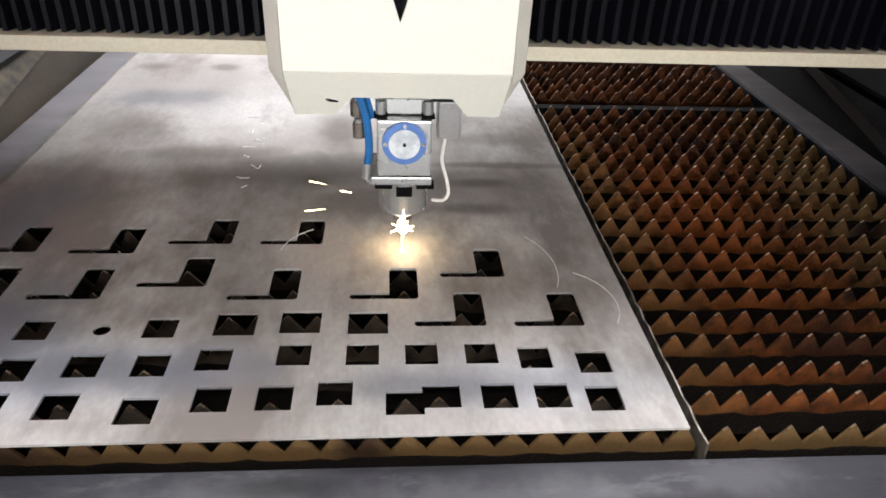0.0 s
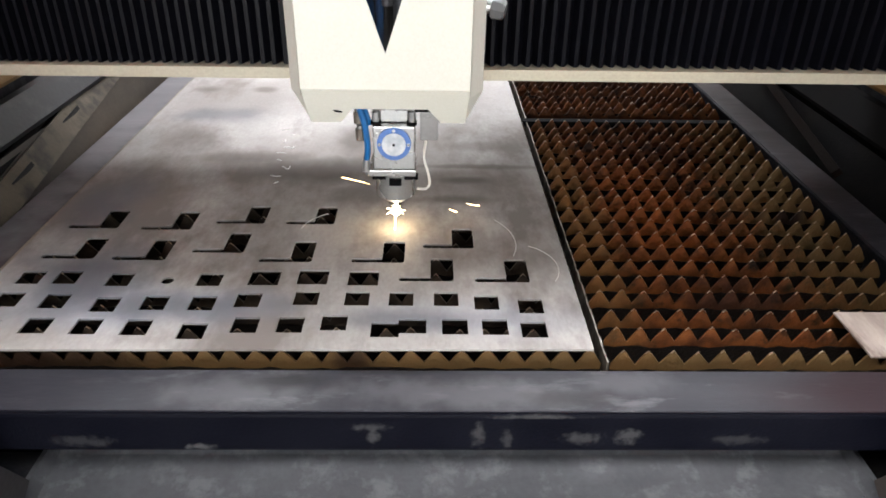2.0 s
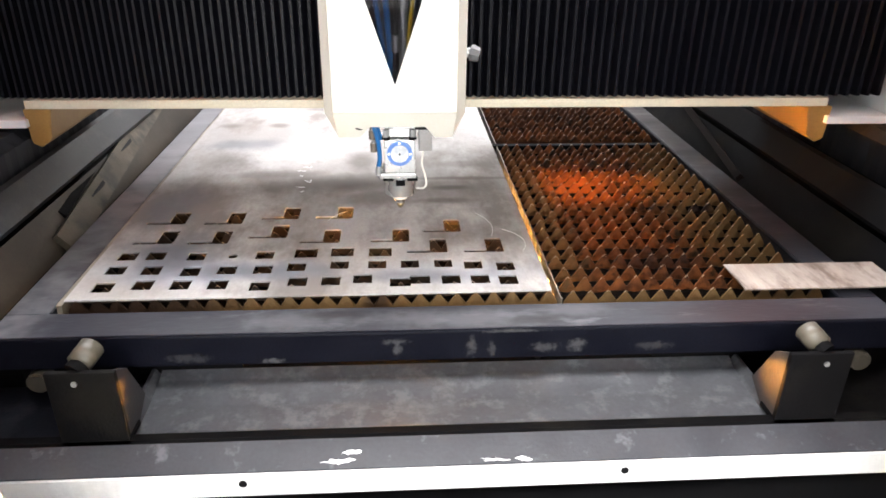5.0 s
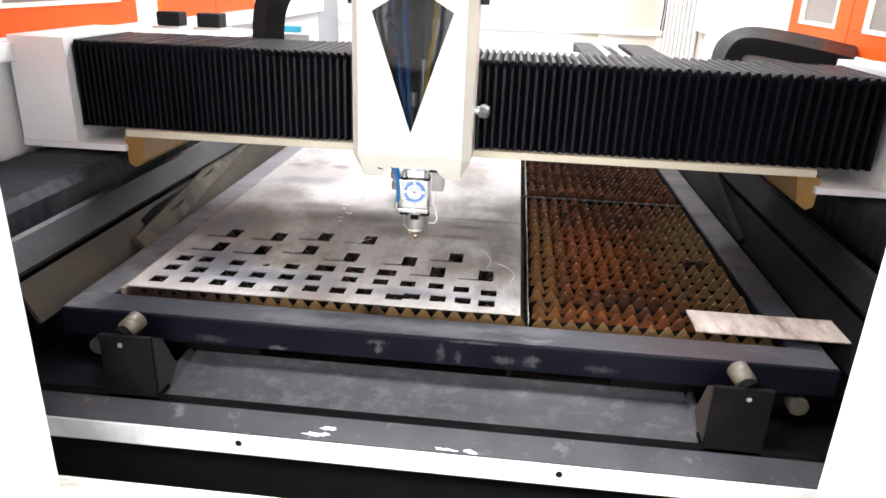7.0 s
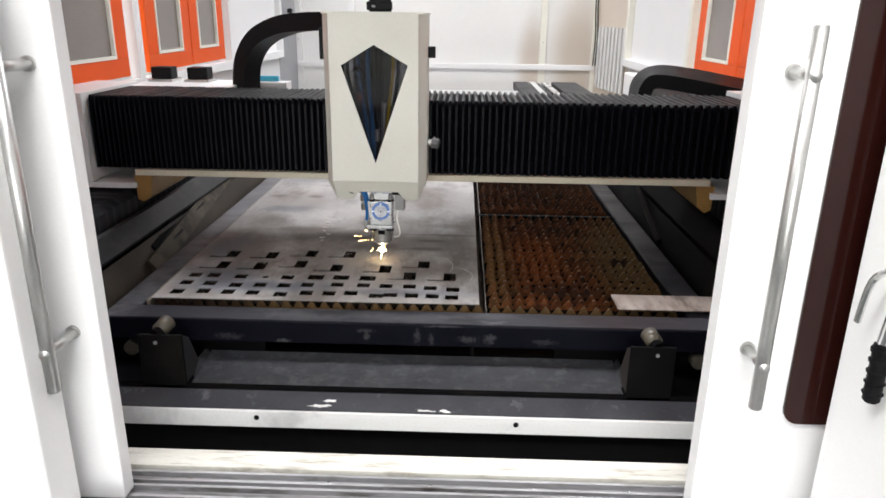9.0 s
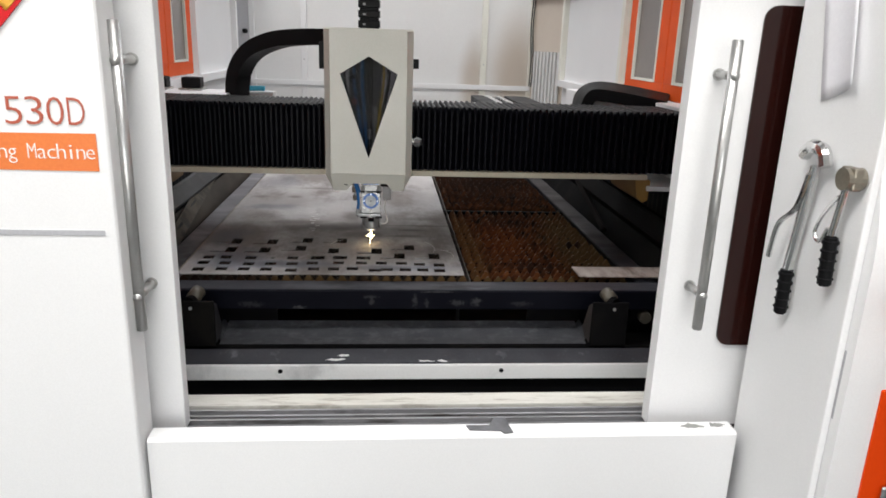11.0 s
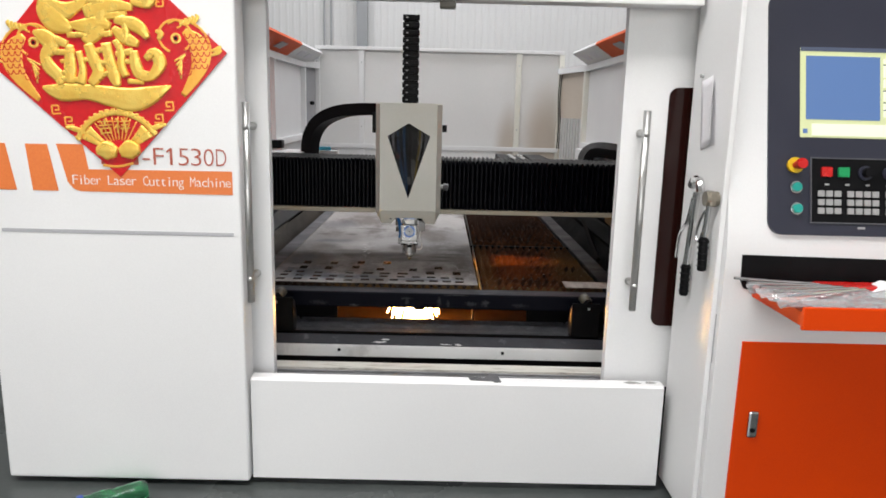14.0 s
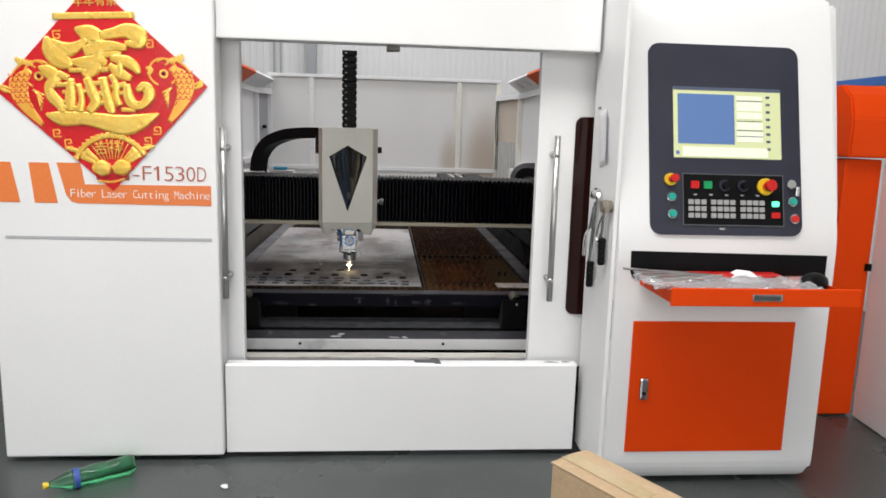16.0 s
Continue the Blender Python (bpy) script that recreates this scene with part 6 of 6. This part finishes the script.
# ---- slats of the table, each with its row of teeth ----
def slats():
    pitch = 0.0423

    def slat_mesh(x0, x1, seed, body, gap_strip_z=0.531, valley=0.5405):
        rnd = random.Random(seed)
        n = int(round((x1 - x0) / pitch))
        top, step = [], (x1 - x0) / n
        for i in range(n):
            x, h = x0 + i * step, 0.5725 - rnd.random() * 0.005
            w = rnd.uniform(0.000, 0.002)
            top += [(x + rnd.uniform(0.000, 0.002), valley + rnd.uniform(-0.002, 0.002)), (x + step * 0.40 - w, h - 0.0055), (x + step * 0.5, h), (x + step * 0.60 + w, h - 0.0055)]
        top.append((x1, valley))
        bm = prism([(x0, 0.496)] + top + [(x1, 0.496)], "y", -0.002, 0.002)
        count = len(bm.faces)
        # thicker dark strip along the slat's foot stands in for shade between rows
        gap_strip = []
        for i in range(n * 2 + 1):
            gap_strip.append((x0 + i * step / 2, gap_strip_z + rnd.uniform(-0.004, 0.003)))
        prism([(x0, 0.494)] + gap_strip + [(x1, 0.494)], "y", -0.0042, 0.0042, bm)
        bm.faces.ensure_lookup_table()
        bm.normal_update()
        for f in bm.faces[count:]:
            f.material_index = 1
        bmesh.ops.recalc_face_normals(bm, faces=bm.faces)
        # tooth tips get a paler steel, so their glint is painted on
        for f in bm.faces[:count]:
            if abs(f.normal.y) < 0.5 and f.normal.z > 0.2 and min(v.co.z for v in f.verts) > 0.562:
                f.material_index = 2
        me = bpy.data.meshes.new("slat")
        bm.to_mesh(me)
        bm.free()
        me.materials.append(body)
        me.materials.append(GAPSHADE)
        me.materials.append(TIPGLINT)
        return me

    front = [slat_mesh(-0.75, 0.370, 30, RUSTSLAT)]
    # slats under the sheet use a darker copy: the sheet's shade as colour
    left = [slat_mesh(-0.75, 0.370, k, SHADESLAT) for k in range(3)]
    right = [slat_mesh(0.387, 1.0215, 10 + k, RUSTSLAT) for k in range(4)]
    y, k = 0.668, 0
    while y < 4.08:
        if not 1.80 < y < 1.86:
            for kind in (left if k else front, right):
                ob = new("slat", kind[(k * 7 + k // 3) % len(kind)])
                ob.parent = TABLE
                ob.location = (random.uniform(-0.004, 0.004), y + random.uniform(-0.002, 0.002), random.uniform(-0.003, 0.001))
                ob.rotation_euler = (random.uniform(-0.004, 0.004), 0, random.uniform(-0.002, 0.002))
        y, k = y + 0.0595, k + 1
    rnd = random.Random(77)
    crest = [(0.65 + 0.0215 * i, 0.556 + rnd.uniform(-0.003, 0.003)) for i in range(161)]
    part("divider", prism([(0.65, 0.46)] + crest + [(4.09, 0.46)], "x", 0.3765, 0.3795), surface("rubbed_divider_steel", (0.30, 0.27, 0.235), (0.05, 0.038, 0.028), 0.4, 0.5, scale=38, spread=0.16), TABLE, "rubbed steel slat divider with a ragged edge")
    part("cross_tube", box(-0.75, 1.03, 1.815, 1.845, 0.47, 0.558, 0.003), SOOTSTEEL, TABLE)


slats()


# ---- fire: the flame under the nozzle, the molten jet under the sheet, flying sparks ----
NX, NY = 0.006, 1.108  # the nozzle's axis when the carriage is at rest


def flame():
    f = thing("cutting_flame", "white-hot cutting flame under the laser nozzle", "flame")
    bm = bmesh.new()
    bmesh.ops.create_icosphere(bm, subdivisions=3, radius=0.0095)
    for v in bm.verts:
        v.co *= 1 + 0.25 * noise.noise(v.co * 160)
    part("core", bm, FLAME, f, smooth=True)
    for k in range(7):
        a = k * 0.9 + 0.2
        r = 0.020 + 0.006 * (k % 3)
        part("ray", rod((0, 0, 0), (r * math.cos(a), r * math.sin(a), 0.004 * (k % 2)), 0.0014, 0.0003, seg=6), FLAME, f)
    part("jet", rod((0, 0, 0), (0.003, -0.004, 0.030), 0.0015, 0.0004, seg=8), FLAME, f)
    part("jet", rod((0, 0, 0), (-0.002, -0.030, -0.030), 0.0013, 0.0004, seg=8), FLAME, f)
    return f


def jet():
    """A column of molten steel that widens to a white-hot splash on the pan, with thrown streaks."""
    j = thing("molten_jet", "glowing splash of molten steel under the sheet", "molten metal")
    rnd = random.Random(5)
    bm = bmesh.new()
    bmesh.ops.create_cone(bm, cap_ends=True, segments=24, radius1=0.085, radius2=0.045, depth=0.17, matrix=pose(0, 0, 0.082))
    for v in bm.verts:
        v.co.x *= 1 + 0.12 * noise.noise(v.co * 30)
        v.co.y *= 0.35
    part("splash", bm, POOLCORE, j, smooth=True)
    for k in range(34):
        x = rnd.choice((-1, 1)) * abs(rnd.gauss(0.10, 0.035))
        w = rnd.uniform(0.0012, 0.0028)
        z = rnd.uniform(0.02, 0.12)
        part("streak", tube([(x, rnd.uniform(-0.05, 0.05), z), (x * 0.88, 0.0, z + 0.05), (x * 0.78, 0, z + 0.085)], w, seg=6), POOLCORE if k % 2 else POOL, j)
    part("column", rod((0, 0, 0.165), (0.0, 0.02, 0.37), 0.016, 0.004, seg=12), POOL, j)
    return j


def spark_mesh(long, thick):
    bm = rod((0, 0, -long), (0, 0, 0.0), thick * 0.25, thick, seg=6)
    rod((0, 0, 0.0), (0, 0, thick * 3), thick, thick * 0.3, seg=6, bm=bm)
    me = bpy.data.meshes.new("spark")
    bm.to_mesh(me)
    bm.free()
    me.materials.append(SPARK)
    return me


HEAD_ROWS = [(0.0, 0.0), (6.3, 0.0), (7.0, 0.0), (8.0, -0.022), (9.2, -0.024), (11.3, -0.028), (14.5, -0.028), (14.9, -0.096), (16.0, -0.100)]


def head_x(t):
    for (a, u), (b, v) in zip(HEAD_ROWS, HEAD_ROWS[1:]):
        if a <= t <= b:
            return u + (v - u) * (t - a) / (b - a)
    return HEAD_ROWS[-1][1]


FLAME_ROWS = [(0.0, 1), (2.38, 1), (2.44, 0), (8.22, 0), (8.28, 1), (9.3, 1), (12.05, 1), (12.12, 0), (15.88, 0), (15.95, 1), (16.0, 1)]
JET_ROWS = [(0.0, 0), (4.06, 0), (4.13, 1), (6.70, 1), (6.80, 0), (13.02, 0), (13.10, 1), (14.24, 1), (14.34, 0), (16.0, 0)]


def motions():
    walk(HEAD, [(t, pose(x, 0, 0)) for t, x in HEAD_ROWS])
    fire, drop = flame(), jet()
    times = sorted({t for t, _ in FLAME_ROWS} | {t for t, _ in HEAD_ROWS})
    def state(t):
        return [s for u, s in FLAME_ROWS if u <= t][-1]
    walk(fire, [(t, pose(NX + head_x(t), NY - 0.024 * state(t), 0.616 if state(t) else 0.686)) for t in times])
    walk(drop, [(t, pose(NX + 0.006, 1.20, 0.163 if s else -0.62)) for t, s in JET_ROWS])
    rnd = random.Random(11)
    meshes = [spark_mesh(*q) for q in ((0.035, 0.0008), (0.060, 0.0007), (0.016, 0.0011), (0.028, 0.0006), (0.075, 0.0005))]
    flights = [(8.33, 64, 2.5), (-0.10, 4, 1.6), (0.40, 3, 1.5), (0.90, 3, 1.5), (1.40, 4, 1.6), (1.90, 4, 1.6), (8.90, 6, 1.5), (11.40, 5, 1.4), (11.90, 4, 1.2)]
    for t0, count, speed in flights:
        for k in range(count):
            ob = tagged(new("spark", meshes[k % 5]), "glowing orange spark flying from the cut", "spark", "flying sparks")
            a = rnd.uniform(0, 2 * math.pi)
            v = speed * rnd.uniform(0.45, 1.25)
            vel = Vector((math.cos(a) * v, math.sin(a) * v * 0.7 - 0.2, rnd.uniform(0.55, 1.5)))
            start = Vector((NX + head_x(max(t0, 0)), NY + 0.01, 0.60))
            rows = []
            if t0 > 0:
                rest = Matrix.Translation((NX + head_x(0), NY, 0.702))
                rows += [(0.0, rest), (t0 - 0.03, Matrix.Translation((NX + head_x(t0), NY, 0.702)))]
            for i in range(9):
                dt = 0.03 + 0.035 * i
                t = t0 + dt
                p = start + vel * dt + Vector((0, 0, -4.9 * dt * dt))
                w = vel + Vector((0, 0, -9.8 * dt))
                p.z = max(p.z, 0.585)
                if t >= -0.001:
                    rows.append((max(t, 0.0), Matrix.Translation(p) @ w.to_track_quat("Z", "Y").to_matrix().to_4x4()))
            if rows[0][0] > 0:
                rows.insert(0, (0.0, rows[0][1]))
            p = rows[-1][1].translation
            end = Matrix.Translation((max(-0.7, min(1.0, p.x)), max(0.75, min(1.7, p.y)), 0.12))
            rows += [(rows[-1][0] + 0.06, end), (16.0, end)]
            walk(ob, rows)


motions()
